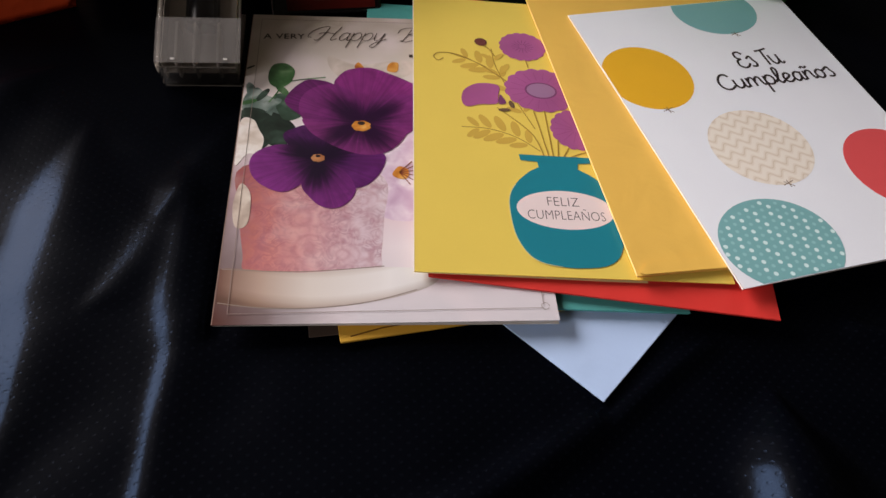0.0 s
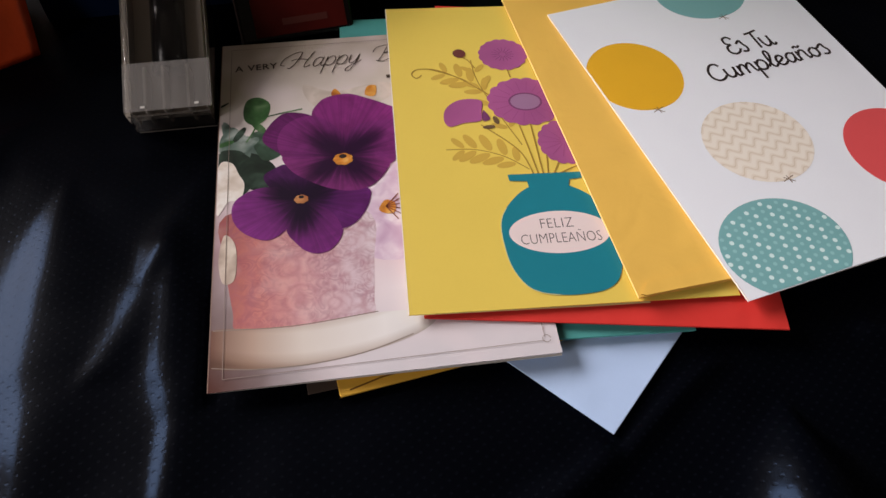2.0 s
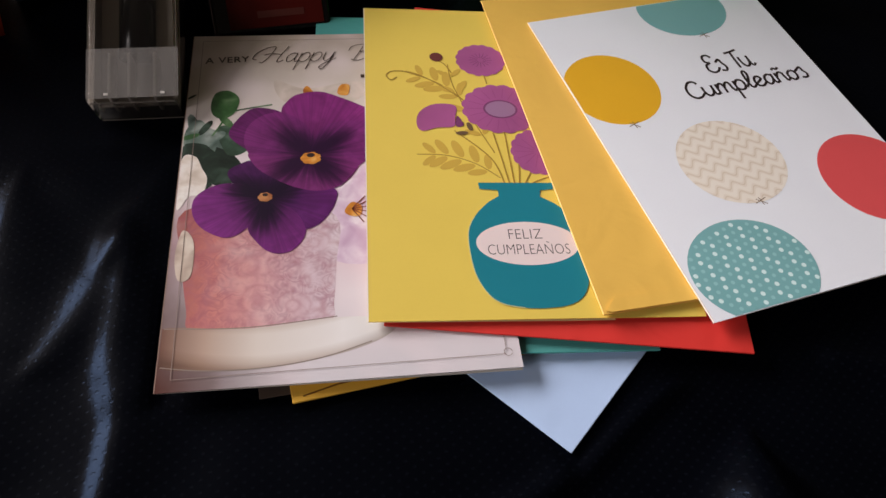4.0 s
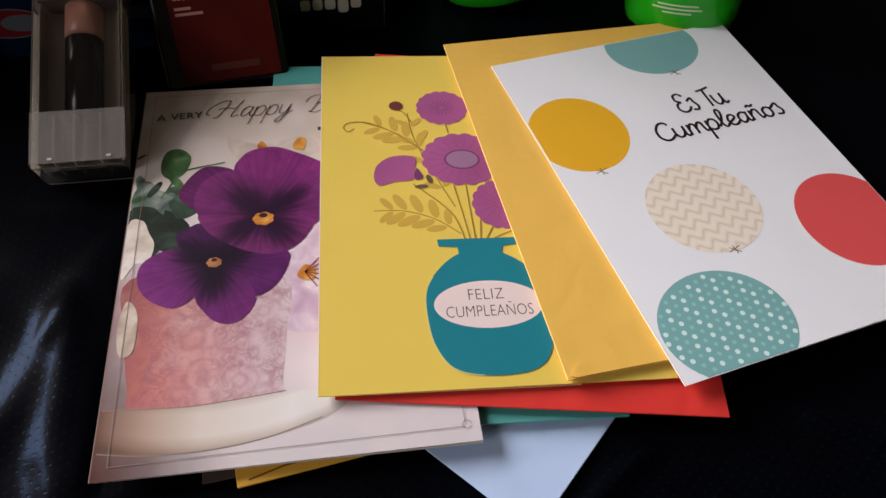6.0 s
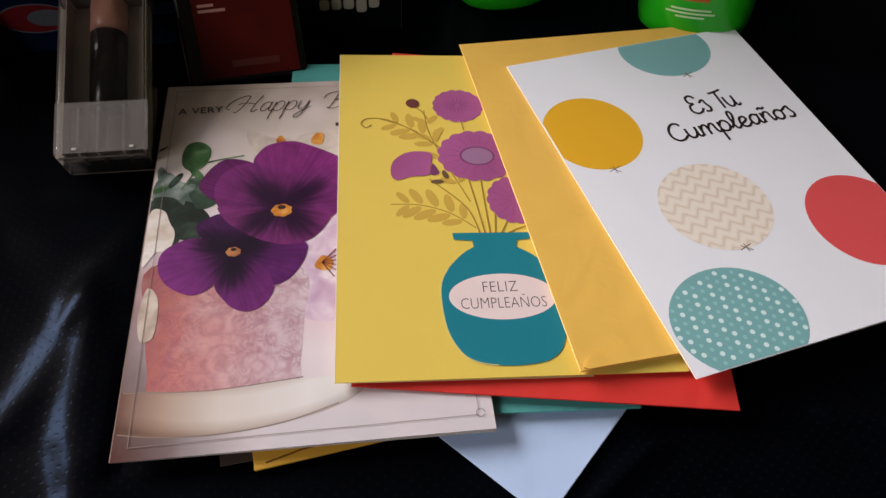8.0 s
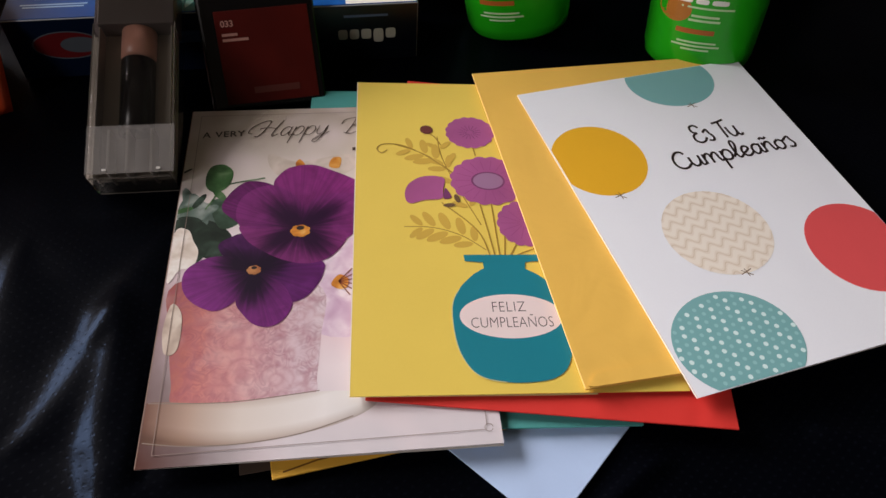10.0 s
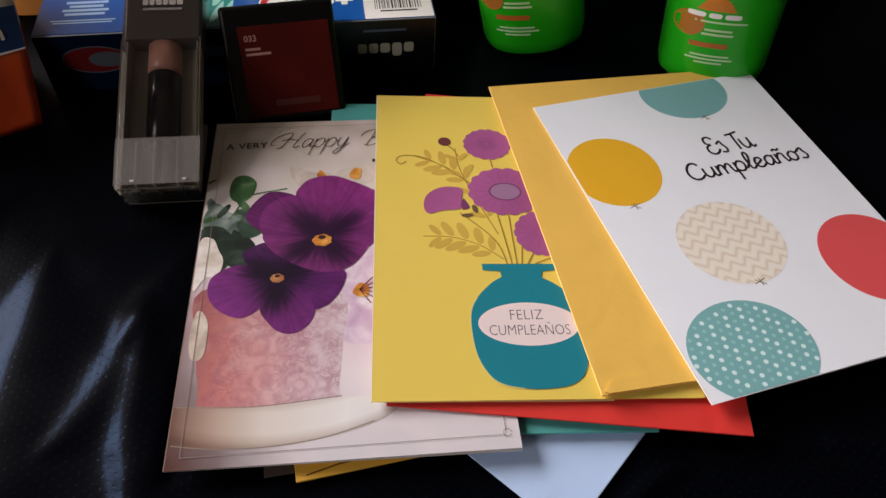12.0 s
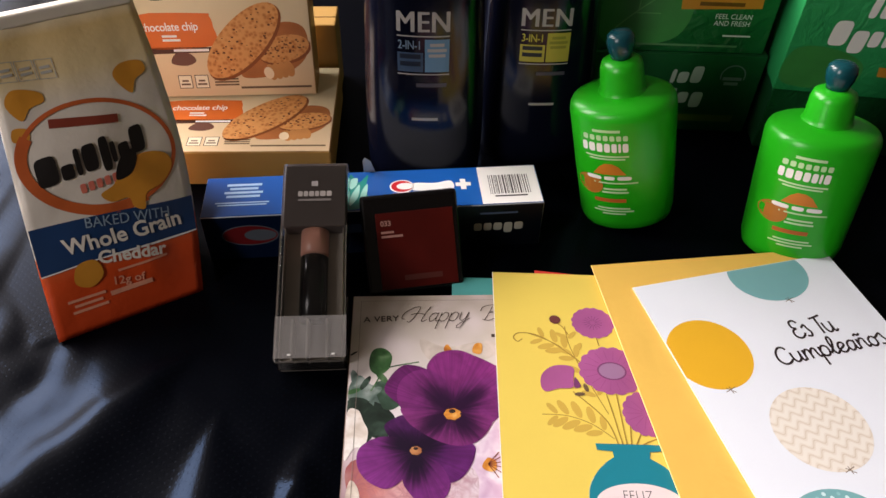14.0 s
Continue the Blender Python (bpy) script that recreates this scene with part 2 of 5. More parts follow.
CLOTH = cloth_material()
WHITE_INK = printed("white_ink", "f2f0ec", 0.45, 0.03)
GREY_INK = printed("grey_ink", "b3b1ab", 0.45)
DARK_INK = printed("dark_ink", "2a2022", 0.45)
BROWN_INK = printed("brown_ink", "6d5641", 0.45)

# ---- mesh helpers ----


def part(name, bm, material, parent=None, label="", m=None, smooth=False):
    me = bpy.data.meshes.new(name)
    bm.to_mesh(me)
    bm.free()
    return part_mesh(name, me, material, parent, label, m, smooth)


def part_mesh(name, me, material, parent=None, label="", m=None, smooth=False):
    ob = new(name, me)
    me.materials.clear()
    me.materials.append(material)
    if smooth:
        for p in me.polygons:
            p.use_smooth = True
    if parent is not None:
        ob.parent = parent
    if m is not None:
        ob.matrix_basis = m
    if label:
        tagged(ob, label)
    return ob


def thing(name, m, label, category, group=""):
    ob = new(name)
    ob.empty_display_size = 0.02
    ob.matrix_basis = m
    return tagged(ob, label, category, group)


def box_bm(x0, y0, z0, x1, y1, z1, bevel=0.0, seg=2):
    bm = bmesh.new()
    bmesh.ops.create_cube(bm, size=1)
    for v in bm.verts:
        v.co = Vector((x0 if v.co.x < 0 else x1, y0 if v.co.y < 0 else y1, z0 if v.co.z < 0 else z1))
    if bevel:
        bmesh.ops.bevel(bm, geom=bm.edges[:], offset=bevel, segments=seg, affect="EDGES", profile=0.5)
    return bm


def flat(u, v, layer):
    return Vector((u, v, layer))


def sheet_bm(pts, where=flat, layer=0.0):
    """A filled printed shape."""
    bm = bmesh.new()
    vs = [bm.verts.new(where(u, v, layer)) for u, v in pts]
    f = bm.faces.new(vs)
    f.normal_update()
    bmesh.ops.triangulate(bm, faces=[f])
    return bm


def draped_bm(pts, where, layer):
    """A printed shape that follows a curved face."""
    bm = sheet_bm(pts)
    for _ in range(4):
        long = [e for e in bm.edges if e.calc_length() > 0.004]
        if not long:
            break
        bmesh.ops.subdivide_edges(bm, edges=long, cuts=1)
        bmesh.ops.triangulate(bm, faces=bm.faces[:])
    for v in bm.verts:
        v.co = where(v.co.x, v.co.y, layer)
    return bm


def grid_bm(u0, v0, u1, v1, where, layer, nu=10, nv=4):
    bm = bmesh.new()
    g = [[bm.verts.new(where(u0 + (u1 - u0) * i / nu, v0 + (v1 - v0) * j / nv, layer)) for i in range(nu + 1)] for j in range(nv + 1)]
    for j in range(nv):
        for i in range(nu):
            bm.faces.new((g[j][i], g[j][i + 1], g[j + 1][i + 1], g[j + 1][i]))
    return bm


def oval(cx, cy, rx, ry, turn=0.0, n=40, ripple=0.0, lobes=0, a0=0.0, a1=360.0):
    out = []
    full = a1 - a0 >= 360
    for i in range(n if full else n + 1):
        a = radians(a0 + (a1 - a0) * i / n)
        k = 1 + ripple * abs(math.sin(lobes * a / 2)) if lobes else 1
        x, y = rx * k * math.cos(a), ry * k * math.sin(a)
        c, s = math.cos(radians(turn)), math.sin(radians(turn))
        out.append((cx + c * x - s * y, cy + s * x + c * y))
    return out


def smooth_loop(pts, steps=6):
    """A closed rounded outline through a few points."""
    n, out = len(pts), []
    for i in range(n):
        p0, p1, p2, p3 = (Vector(pts[(i + k) % n]) for k in (-1, 0, 1, 2))
        for s in range(steps):
            t = s / steps
            q = 0.5 * ((2 * p1) + (p2 - p0) * t + (2 * p0 - 5 * p1 + 4 * p2 - p3) * t * t + (3 * p1 - p0 - 3 * p2 + p3) * t ** 3)
            out.append((q.x, q.y))
    return out


def smooth_line(pts, steps=6):
    n, out = len(pts), []
    for i in range(n - 1):
        p0, p1, p2, p3 = (Vector(pts[min(max(i + k, 0), n - 1)]) for k in (-1, 0, 1, 2))
        for s in range(steps):
            t = s / steps
            q = 0.5 * ((2 * p1) + (p2 - p0) * t + (2 * p0 - 5 * p1 + 4 * p2 - p3) * t * t + (3 * p1 - p0 - 3 * p2 + p3) * t ** 3)
            out.append((q.x, q.y))
    out.append(tuple(pts[-1]))
    return out


def clip(pts, x0, y0, x1, y1):
    """Cut an outline to the sheet it is printed on."""
    def cut(poly, inside, meet):
        out = []
        for a, b in zip(poly, poly[1:] + poly[:1]):
            if inside(a):
                out.append(a)
            if inside(a) != inside(b):
                out.append(meet(a, b))
        return out

    def at_x(c):
        return lambda a, b: (c, a[1] + (b[1] - a[1]) * (c - a[0]) / (b[0] - a[0]))

    def at_y(c):
        return lambda a, b: (a[0] + (b[0] - a[0]) * (c - a[1]) / (b[1] - a[1]), c)
    for inside, meet in ((lambda p: p[0] >= x0, at_x(x0)), (lambda p: p[0] <= x1, at_x(x1)), (lambda p: p[1] >= y0, at_y(y0)), (lambda p: p[1] <= y1, at_y(y1))):
        pts = cut(pts, inside, meet)
    return pts


def line_bm(lines, width, where=flat, layer=0.0, closed=False):
    """Drawn lines of even width."""
    bm = bmesh.new()
    for pts in lines:
        pts = [Vector(p) for p in pts]
        if closed:
            pts.append(pts[0])
        rows = []
        for i, p in enumerate(pts):
            d = (pts[min(i + 1, len(pts) - 1)] - pts[max(i - 1, 0)])
            if closed and i in (0, len(pts) - 1):
                d = pts[1] - pts[-2]
            d = d.normalized() if d.length > 0 else Vector((1, 0))
            q = Vector((-d.y, d.x)) * width / 2
            rows.append((bm.verts.new(where(*(p + q), layer)), bm.verts.new(where(*(p - q), layer))))
        for (a, b), (c, d) in zip(rows, rows[1:]):
            bm.faces.new((a, b, d, c))
    return bm


def text_me(words, size, where=flat, layer=0.0, at=(0, 0), turn=0.0, shear=0.0, weight=0.0, spacing=1.0, wide=1.0, align="CENTER", bold=0.0):
    """Lettering with the built-in font, laid onto a surface."""
    cu = bpy.data.curves.new("lettering", "FONT")
    cu.body, cu.size, cu.shear, cu.offset, cu.space_character, cu.align_x = words, size, shear, weight, spacing, align
    cu.resolution_u = 3
    ob = bpy.data.objects.new("lettering", cu)
    scene.collection.objects.link(ob)
    dg = bpy.context.evaluated_depsgraph_get()
    me = bpy.data.meshes.new_from_object(ob.evaluated_get(dg))
    bpy.data.objects.remove(ob)
    c, s = math.cos(radians(turn)), math.sin(radians(turn))
    if bold:
        bm = bmesh.new()
        for k in (-1, 0, 1):
            n0 = len(bm.verts)
            bm.from_mesh(me)
            for v in list(bm.verts)[n0:]:
                v.co.x += k * bold
                v.co.z = 0.00002 * k
        bm.to_mesh(me)
        bm.free()
    for v in me.vertices:
        x, y = v.co.x * wide, v.co.y
        v.co = where(at[0] + c * x - s * y, at[1] + s * x + c * y, layer + v.co.z)
    return me


GLYPHS = {" ": ([], 0.35)}


def glyph(letter, advance, *strokes):
    GLYPHS[letter] = (strokes, advance)


# pen strokes of a joined hand, x-height 1
glyph("C", 1.15, [(0.98, 1.35), (0.8, 1.62), (0.45, 1.6), (0.12, 1.1), (0.1, 0.45), (0.4, 0.04), (0.78, 0.06), (1.1, 0.35)])
glyph("u", 0.98, [(0, 1), (0.02, 0.4), (0.2, 0.05), (0.45, 0.1), (0.62, 0.45), (0.66, 1)], [(0.66, 1), (0.66, 0.25), (0.8, 0.02), (1, 0.2)])
glyph("m", 1.3, [(0, 1), (0, 0)], [(0, 0.5), (0.2, 0.95), (0.42, 0.9), (0.48, 0.5), (0.48, 0)], [(0.48, 0.5), (0.7, 0.95), (0.92, 0.9), (0.98, 0.4), (1.1, 0.06), (1.3, 0.25)])
glyph("p", 0.85, [(0, 1), (0, -0.85)], [(0, 0.6), (0.25, 1), (0.55, 0.92), (0.66, 0.5), (0.5, 0.08), (0.2, 0.04), (0, 0.25)])
glyph("l", 0.55, [(-0.15, 0.15), (0.2, 0.7), (0.42, 1.4), (0.32, 1.75), (0.14, 1.5), (0.12, 0.4), (0.3, 0.02), (0.55, 0.25)])
glyph("e", 0.78, [(0, 0.3), (0.35, 0.5), (0.56, 0.74), (0.42, 0.99), (0.18, 0.92), (0.04, 0.5), (0.16, 0.1), (0.45, 0.02), (0.78, 0.3)])
glyph("a", 0.92, [(0.62, 0.85), (0.36, 1), (0.1, 0.8), (0.03, 0.4), (0.2, 0.03), (0.45, 0.15), (0.62, 0.55)], [(0.64, 1), (0.62, 0.3), (0.75, 0.03), (0.95, 0.22)])
glyph("ñ", 0.85, [(0, 1), (0, 0)], [(0, 0.5), (0.25, 0.97), (0.5, 0.9), (0.55, 0.45), (0.65, 0.06), (0.85, 0.22)], [(0, 1.32), (0.16, 1.48), (0.36, 1.34), (0.54, 1.5)])
glyph("o", 0.86, [(0.35, 1), (0.06, 0.75), (0.04, 0.3), (0.3, 0), (0.58, 0.2), (0.6, 0.7), (0.38, 0.98)], [(0.4, 0.97), (0.6, 0.8), (0.88, 0.9)])
glyph("s", 0.7, [(-0.08, 0.88), (0.28, 1.12), (0.36, 0.75), (0.5, 0.35), (0.36, 0.03), (0.02, 0.1)])
glyph("E", 1.0, [(0.85, 1.4), (0.62, 1.68), (0.25, 1.58), (0.2, 1.12), (0.52, 0.92)], [(0.52, 0.92), (0.14, 0.76), (0.06, 0.3), (0.36, 0.02), (0.72, 0.1), (0.98, 0.4)])
glyph("T", 0.8, [(0, 1.55), (0.5, 1.6), (1.05, 1.72)], [(0.5, 1.6), (0.46, 0.8), (0.44, 0)])
glyph("H", 1.75, [(-0.3, 0.35), (-0.62, 0.5), (-0.55, 1.1), (0, 1.65), (0.52, 1.75), (0.56, 1.3), (0.42, 0.5), (0.2, 0.02), (-0.02, 0.1)], [(1.45, 1.75), (1.25, 0.9), (1.18, 0.2), (1.32, 0.03), (1.6, 0.25)], [(0.05, 0.85), (0.5, 1.0), (1.3, 0.85)])
glyph("y", 0.95, [(0, 1), (0.04, 0.3), (0.25, 0.04), (0.5, 0.3), (0.62, 1)], [(0.62, 1), (0.56, 0), (0.34, -0.75), (0.04, -0.7), (0.2, -0.3), (0.95, 0.3)])
glyph("B", 1.25, [(-0.35, 1.1), (-0.25, 1.6), (0.4, 1.8), (1, 1.65), (0.95, 1.2), (0.4, 0.92)], [(0.4, 0.92), (1, 0.8), (1.05, 0.3), (0.6, 0), (0.1, 0.15)], [(0.5, 1.6), (0.42, 0.8), (0.28, 0)])
glyph("i", 0.45, [(0, 1), (0.02, 0.2), (0.18, 0.03), (0.45, 0.25)], [(0.02, 1.35), (0.06, 1.4)])
glyph("r", 0.6, [(0, 1), (0, 0)], [(0, 0.5), (0.2, 0.92), (0.5, 0.95)])
glyph("t", 0.55, [(0.15, 1.6), (0.12, 0.3), (0.28, 0.02), (0.55, 0.25)], [(-0.12, 1.1), (0.45, 1.15)])
glyph("h", 0.95, [(0.02, 1.75), (0, 0)], [(0, 0.5), (0.25, 0.97), (0.52, 0.9), (0.58, 0.4), (0.72, 0.04), (0.95, 0.25)])
glyph("d", 0.95, [(0.62, 0.85), (0.36, 1), (0.1, 0.8), (0.03, 0.4), (0.2, 0.03), (0.45, 0.15), (0.62, 0.55)], [(0.66, 1.75), (0.64, 0.3), (0.76, 0.03), (0.95, 0.22)])


def script_bm(words, at, width, tall, thick, turn=0.0, lean=0.0, where=flat, layer=0.0):
    """Joined handwriting in a pen line of even thickness, scaled to a given width and x-height."""
    run = sum(GLYPHS[ch][1] for ch in words)
    sx = width / run
    c, s = math.cos(radians(turn)), math.sin(radians(turn))
    lines, x = [], 0.0
    for ch in words:
        strokes, adv = GLYPHS[ch]
        for st in strokes:
            pts = smooth_line(st, 5) if len(st) > 2 else st
            row = []
            for px, py in pts:
                u, v = (x + px) * sx + py * tall * lean, py * tall
                row.append((at[0] + c * u - s * v, at[1] + s * u + c * v))
            lines.append(row)
        x += adv
    return line_bm(lines, thick, where, layer)


def bars_bm(u, v, widths, height, gap, where=flat, layer=0.0, align=0.5, nu=6):
    """Rows of small writing too fine to read, as plain bars."""
    bm = bmesh.new()
    for i, w in enumerate(widths):
        y = v - i * (height + gap)
        a = u - w * align
        g = [[bm.verts.new(where(a + w * k / nu, yy, layer)) for k in range(nu + 1)] for yy in (y, y + height)]
        for k in range(nu):
            bm.faces.new((g[0][k], g[0][k + 1], g[1][k + 1], g[1][k]))
    return bm


def bars(name, spec, material, parent):
    """Lines of fine writing, each a plain bar of its own."""
    u, v, widths, height, gap, *rest = spec
    for i, w in enumerate(widths):
        part(name, bars_bm(u, v - i * (height + gap), [w], height, gap, *rest), material, parent)


def pill(w, h, n=20):
    """A bar with rounded ends, its foot on the baseline."""
    out = []
    for i in range(n):
        a = 2 * math.pi * i / n
        c, s = math.cos(a), math.sin(a)
        out.append((w / 2 + w / 2 * math.copysign(abs(c) ** 0.5, c), h / 2 + h / 2 * math.copysign(abs(s) ** 0.5, s)))
    return out


def logo_pills(name, u, v, sizes, gap, where, layer, material, parent, turn=0.0, lean=0.0):
    """A logo as a row of plain rounded bars, each with its width, height and drop below the line."""
    c, s = math.cos(radians(turn)), math.sin(radians(turn))
    x = 0.0
    for w, h, drop in sizes:
        pts = [(x + a + lean * b, b - drop) for a, b in pill(w, h)]
        part(name, draped_bm([(u + c * a - s * b, v + s * a + c * b) for a, b in pts], where, layer), material, parent)
        x += w + gap


# ---- setting ----
def near_line(x, y, pts):
    """Distance from a line, positive on its right-hand side, and its width there."""
    best, width = 9.0, 0.01
    for (ax, ay, aw), (bx, by, bw) in zip(pts, pts[1:]):
        dx, dy = bx - ax, by - ay
        t = max(0.0, min(1.0, ((x - ax) * dx + (y - ay) * dy) / (dx * dx + dy * dy)))
        d = math.hypot(x - ax - t * dx, y - ay - t * dy)
        if d < abs(best):
            best, width = math.copysign(d, dx * (y - ay) - dy * (x - ax)), aw + (bw - aw) * t
    return best, width


# flanks that face the window: middle line (x, y, width) running towards the camera, then the slope and the length of the lee
FLANKS = [
    ([(-0.066, 0.112, 0.001), (-0.0705, 0.094, 0.008), (-0.0735, 0.076, 0.0145), (-0.0755, 0.057, 0.0188), (-0.0760, 0.037, 0.0200), (-0.0750, 0.020, 0.0185), (-0.0715, 0.003, 0.0160), (-0.0690, -0.012, 0.0130), (-0.0670, -0.030, 0.0090), (-0.0660, -0.060, 0.002)], 0.29, 1.8),
    ([(-0.002, 0.122, 0.001), (-0.0122, 0.1060, 0.0070), (-0.0200, 0.0900, 0.0120), (-0.0262, 0.0724, 0.0120), (-0.0305, 0.0550, 0.001)], 0.27, 1.8),
    ([(-0.0215, 0.0860, 0.001), (-0.0262, 0.0724, 0.0100), (-0.0305, 0.0539, 0.0140), (-0.0358, 0.0368, 0.0115), (-0.0420, 0.0234, 0.0080), (-0.0490, 0.0110, 0.001)], 0.29, 1.8),
    ([(-0.0179, 0.0680, 0.001), (-0.0200, 0.0501, 0.0065), (-0.0203, 0.0349, 0.0105), (-0.0214, 0.0231, 0.0110), (-0.0213, 0.0139, 0.0115), (-0.0184, 0.0026, 0.0105), (-0.0164, -0.0061, 0.0080), (-0.0173, -0.0180, 0.0065), (-0.0181, -0.0312, 0.0060), (-0.0185, -0.0471, 0.0055), (-0.020, -0.10, 0.003)], 0.37, 2.4),
    ([(-0.0840, 0.1520, 0.001), (-0.1060, 0.1380, 0.0150), (-0.1251, 0.1196, 0.0270), (-0.1416, 0.1009, 0.0340), (-0.1578, 0.0818, 0.0370), (-0.1704, 0.0612, 0.0360), (-0.19, 0.02, 0.030), (-0.21, -0.05, 0.01)], 0.31, 0.9),
    ([(0.2050, -0.0255, 0.001), (0.1985, -0.0360, 0.0110), (0.1930, -0.0480, 0.0190), (0.1885, -0.0600, 0.0230), (0.1855, -0.0750, 0.0235), (0.180, -0.12, 0.02)], 0.90, 1.4),
]
# low ridges (x, y, half width), steepness
FOLDS = [
    ([(0.186, -0.006, 0.004), (0.157, -0.024, 0.005), (0.127, -0.044, 0.006), (0.098, -0.060, 0.007), (0.05, -0.085, 0.008)], 0.75),
    ([(0.25, -0.002, 0.005), (0.285, -0.018, 0.009), (0.36, -0.03, 0.012)], 0.60),
]


PRESSED = [
    [(0.0, 0.0), (0.127, 0.0), (0.127, 0.18), (0.0, 0.18)],
    [(0.095, 0.004), (0.14, -0.034), (0.186, 0.004)],
    [(0.08, 0.0), (0.215, -0.004), (0.327, 0.038), (0.285, 0.21), (0.08, 0.2)],
    [(-0.045, 0.128), (0.003, 0.128), (0.003, 0.24), (-0.045, 0.24)],
    [(-0.175, 0.16), (-0.095, 0.205), (-0.1, 0.45), (-0.28, 0.3)],
    [(-0.1, 0.215), (0.45, 0.215), (0.45, 0.5), (-0.1, 0.5)],
]


def outside(x, y, poly):
    """Distance from a convex outline, 0 within it."""
    worst = -9.0
    for (ax, ay), (bx, by) in zip(poly, poly[1:] + poly[:1]):
        ln = math.hypot(bx - ax, by - ay)
        worst = max(worst, ((x - ax) * (by - ay) - (y - ay) * (bx - ax)) / ln)
    return max(0.0, worst)


def cloth_height(x, y):
    h = 0.0
    for pts, slope, lee in FLANKS:
        d, w = near_line(x, y, pts)
        # a steep rise on the window's side, then a long fall away from it
        rise = slope * w * 0.5 * (1 + math.tanh(2 * d / w))
        h += rise * math.exp(-(max(0.0, d) / (lee * w)) ** 2)
    for pts, steep in FOLDS:
        d, w = near_line(x, y, pts)
        h += steep * w * math.exp(-(d / w) ** 2)
    # tighter rumples beside the bag
    rough = max(0.0, min(1.0, (-0.125 - x) / 0.04))
    h += rough * (0.003 * noise.noise(Vector((x * 26 + y * 10, y * 16 - x * 8, 7.7))) + 0.0012 * noise.noise(Vector((x * 60, y * 50, 2.2))))
    h += 0.0014 * noise.noise(Vector((x * 14, y * 14, 1.3))) + 0.0005 * noise.noise(Vector((x * 45, y * 45, 4.1)))
    k = min(1.0, min(outside(x, y, q) for q in PRESSED) / 0.005)
    return -0.0006 + h * k * k * (3 - 2 * k)


def build_cloth():
    xs = [-0.95, -0.8, -0.65, -0.5, -0.42, -0.36] + [-0.32 + 0.0026 * i for i in range(286)] + [0.45, 0.52, 0.65, 0.8, 1.0]
    ys = [-0.95, -0.75, -0.55, -0.42, -0.35, -0.3] + [-0.26 + 0.0026 * i for i in range(180)] + [0.24, 0.3, 0.38, 0.46, 0.6, 0.8, 1.0]
    verts = [(x, y, cloth_height(x, y)) for y in ys for x in xs]
    nx = len(xs)
    faces = [(j * nx + i, j * nx + i + 1, (j + 1) * nx + i + 1, (j + 1) * nx + i) for j in range(len(ys) - 1) for i in range(nx - 1)]
    me = bpy.data.meshes.new("bed_cover")
    me.from_pydata(verts, [], faces)
    ob = part_mesh("bed_cover", me, CLOTH, smooth=True)
    tagged(ob, "rumpled navy black satin cloth with pricked dots spread over bed", "cloth")


build_cloth()
bed = thing("bed", pose(0, 0, 0), "low dark bed with a thick mattress under the cloth", "bed")
part("mattress", box_bm(-0.94, -0.94, -0.28, 0.99, 0.99, -0.012, 0.04, 4), printed("mattress_ticking", "5a5650", 0.9), bed)
part("base", box_bm(-0.92, -0.92, -0.56, 0.97, 0.97, -0.28, 0.01), printed("bed_board", "2c2019", 0.6), bed)

WALL = printed("wall_paint", "4e483f", 0.85, 0.08, 0.2, 0.2)
X0, X1, Y0, Y1, Z0, Z1 = -1.3, 1.9, -1.9, 2.3, -0.56, 1.9
for nm, b, lab in (
        ("floor", (X0, Y0, Z0 - 0.1, X1, Y1, Z0), "dark bare floor"),
        ("ceiling", (X0, Y0, Z1, X1, Y1, Z1 + 0.1), "plain dim ceiling"),
        ("wall_north", (X0, Y1, Z0, X1, Y1 + 0.12, Z1), "plain dim painted wall"),
        ("wall_south", (X0, Y0 - 0.12, Z0, X1, Y0, Z1), "plain dim painted wall"),
        ("wall_east", (X1, Y0 - 0.12, Z0, X1 + 0.12, Y1 + 0.12, Z1), "plain dim painted wall"),
        ("wall_west_low", (X0 - 0.12, Y0 - 0.12, Z0, X0, Y1 + 0.12, 0.42), "plain dim wall below the windows"),
        ("wall_west_high", (X0 - 0.12, Y0 - 0.12, 1.42, X0, Y1 + 0.12, Z1), "plain dim wall above the windows"),
        ("wall_west_near", (X0 - 0.12, Y0 - 0.12, 0.42, X0, -1.12, 1.42), "plain dim wall beside the window"),
        ("wall_west_middle", (X0 - 0.12, -0.58, 0.42, X0, 0.40, 1.42), "plain dim wall between the windows"),
        ("wall_west_far", (X0 - 0.12, 2.2, 0.42, X0, Y1 + 0.12, 1.42), "plain dim wall beside the window")):
    tagged(part(nm, box_bm(*b), WALL), lab, "wall" if "wall" in nm else nm, kind="structure")

# ---- cards and envelopes ----


def leaf_sheet(name, w, h, m, material, parent, thick=0.0004, lift=0.0, bow=0.0, label=""):
    """One stiff sheet of card w by h, gently bowed, hinged at its left edge."""
    bm = bmesh.new()
    n = 14
    rows = []
    for i in range(n + 1):
        u = w * i / n
        z = lift * i / n + bow * math.sin(math.pi * i / n)
        rows.append([bm.verts.new((u, v, z + dz)) for v, dz in ((0, 0), (h, 0), (h, -thick), (0, -thick))])
    for a, b in zip(rows, rows[1:]):
        for k in range(4):
            bm.faces.new((a[k], b[k], b[(k + 1) % 4], a[(k + 1) % 4]))
    bm.faces.new(rows[0])
    bm.faces.new(rows[-1][::-1])
    bmesh.ops.recalc_face_normals(bm, faces=bm.faces[:])
    return part(name, bm, material, parent, label, m)


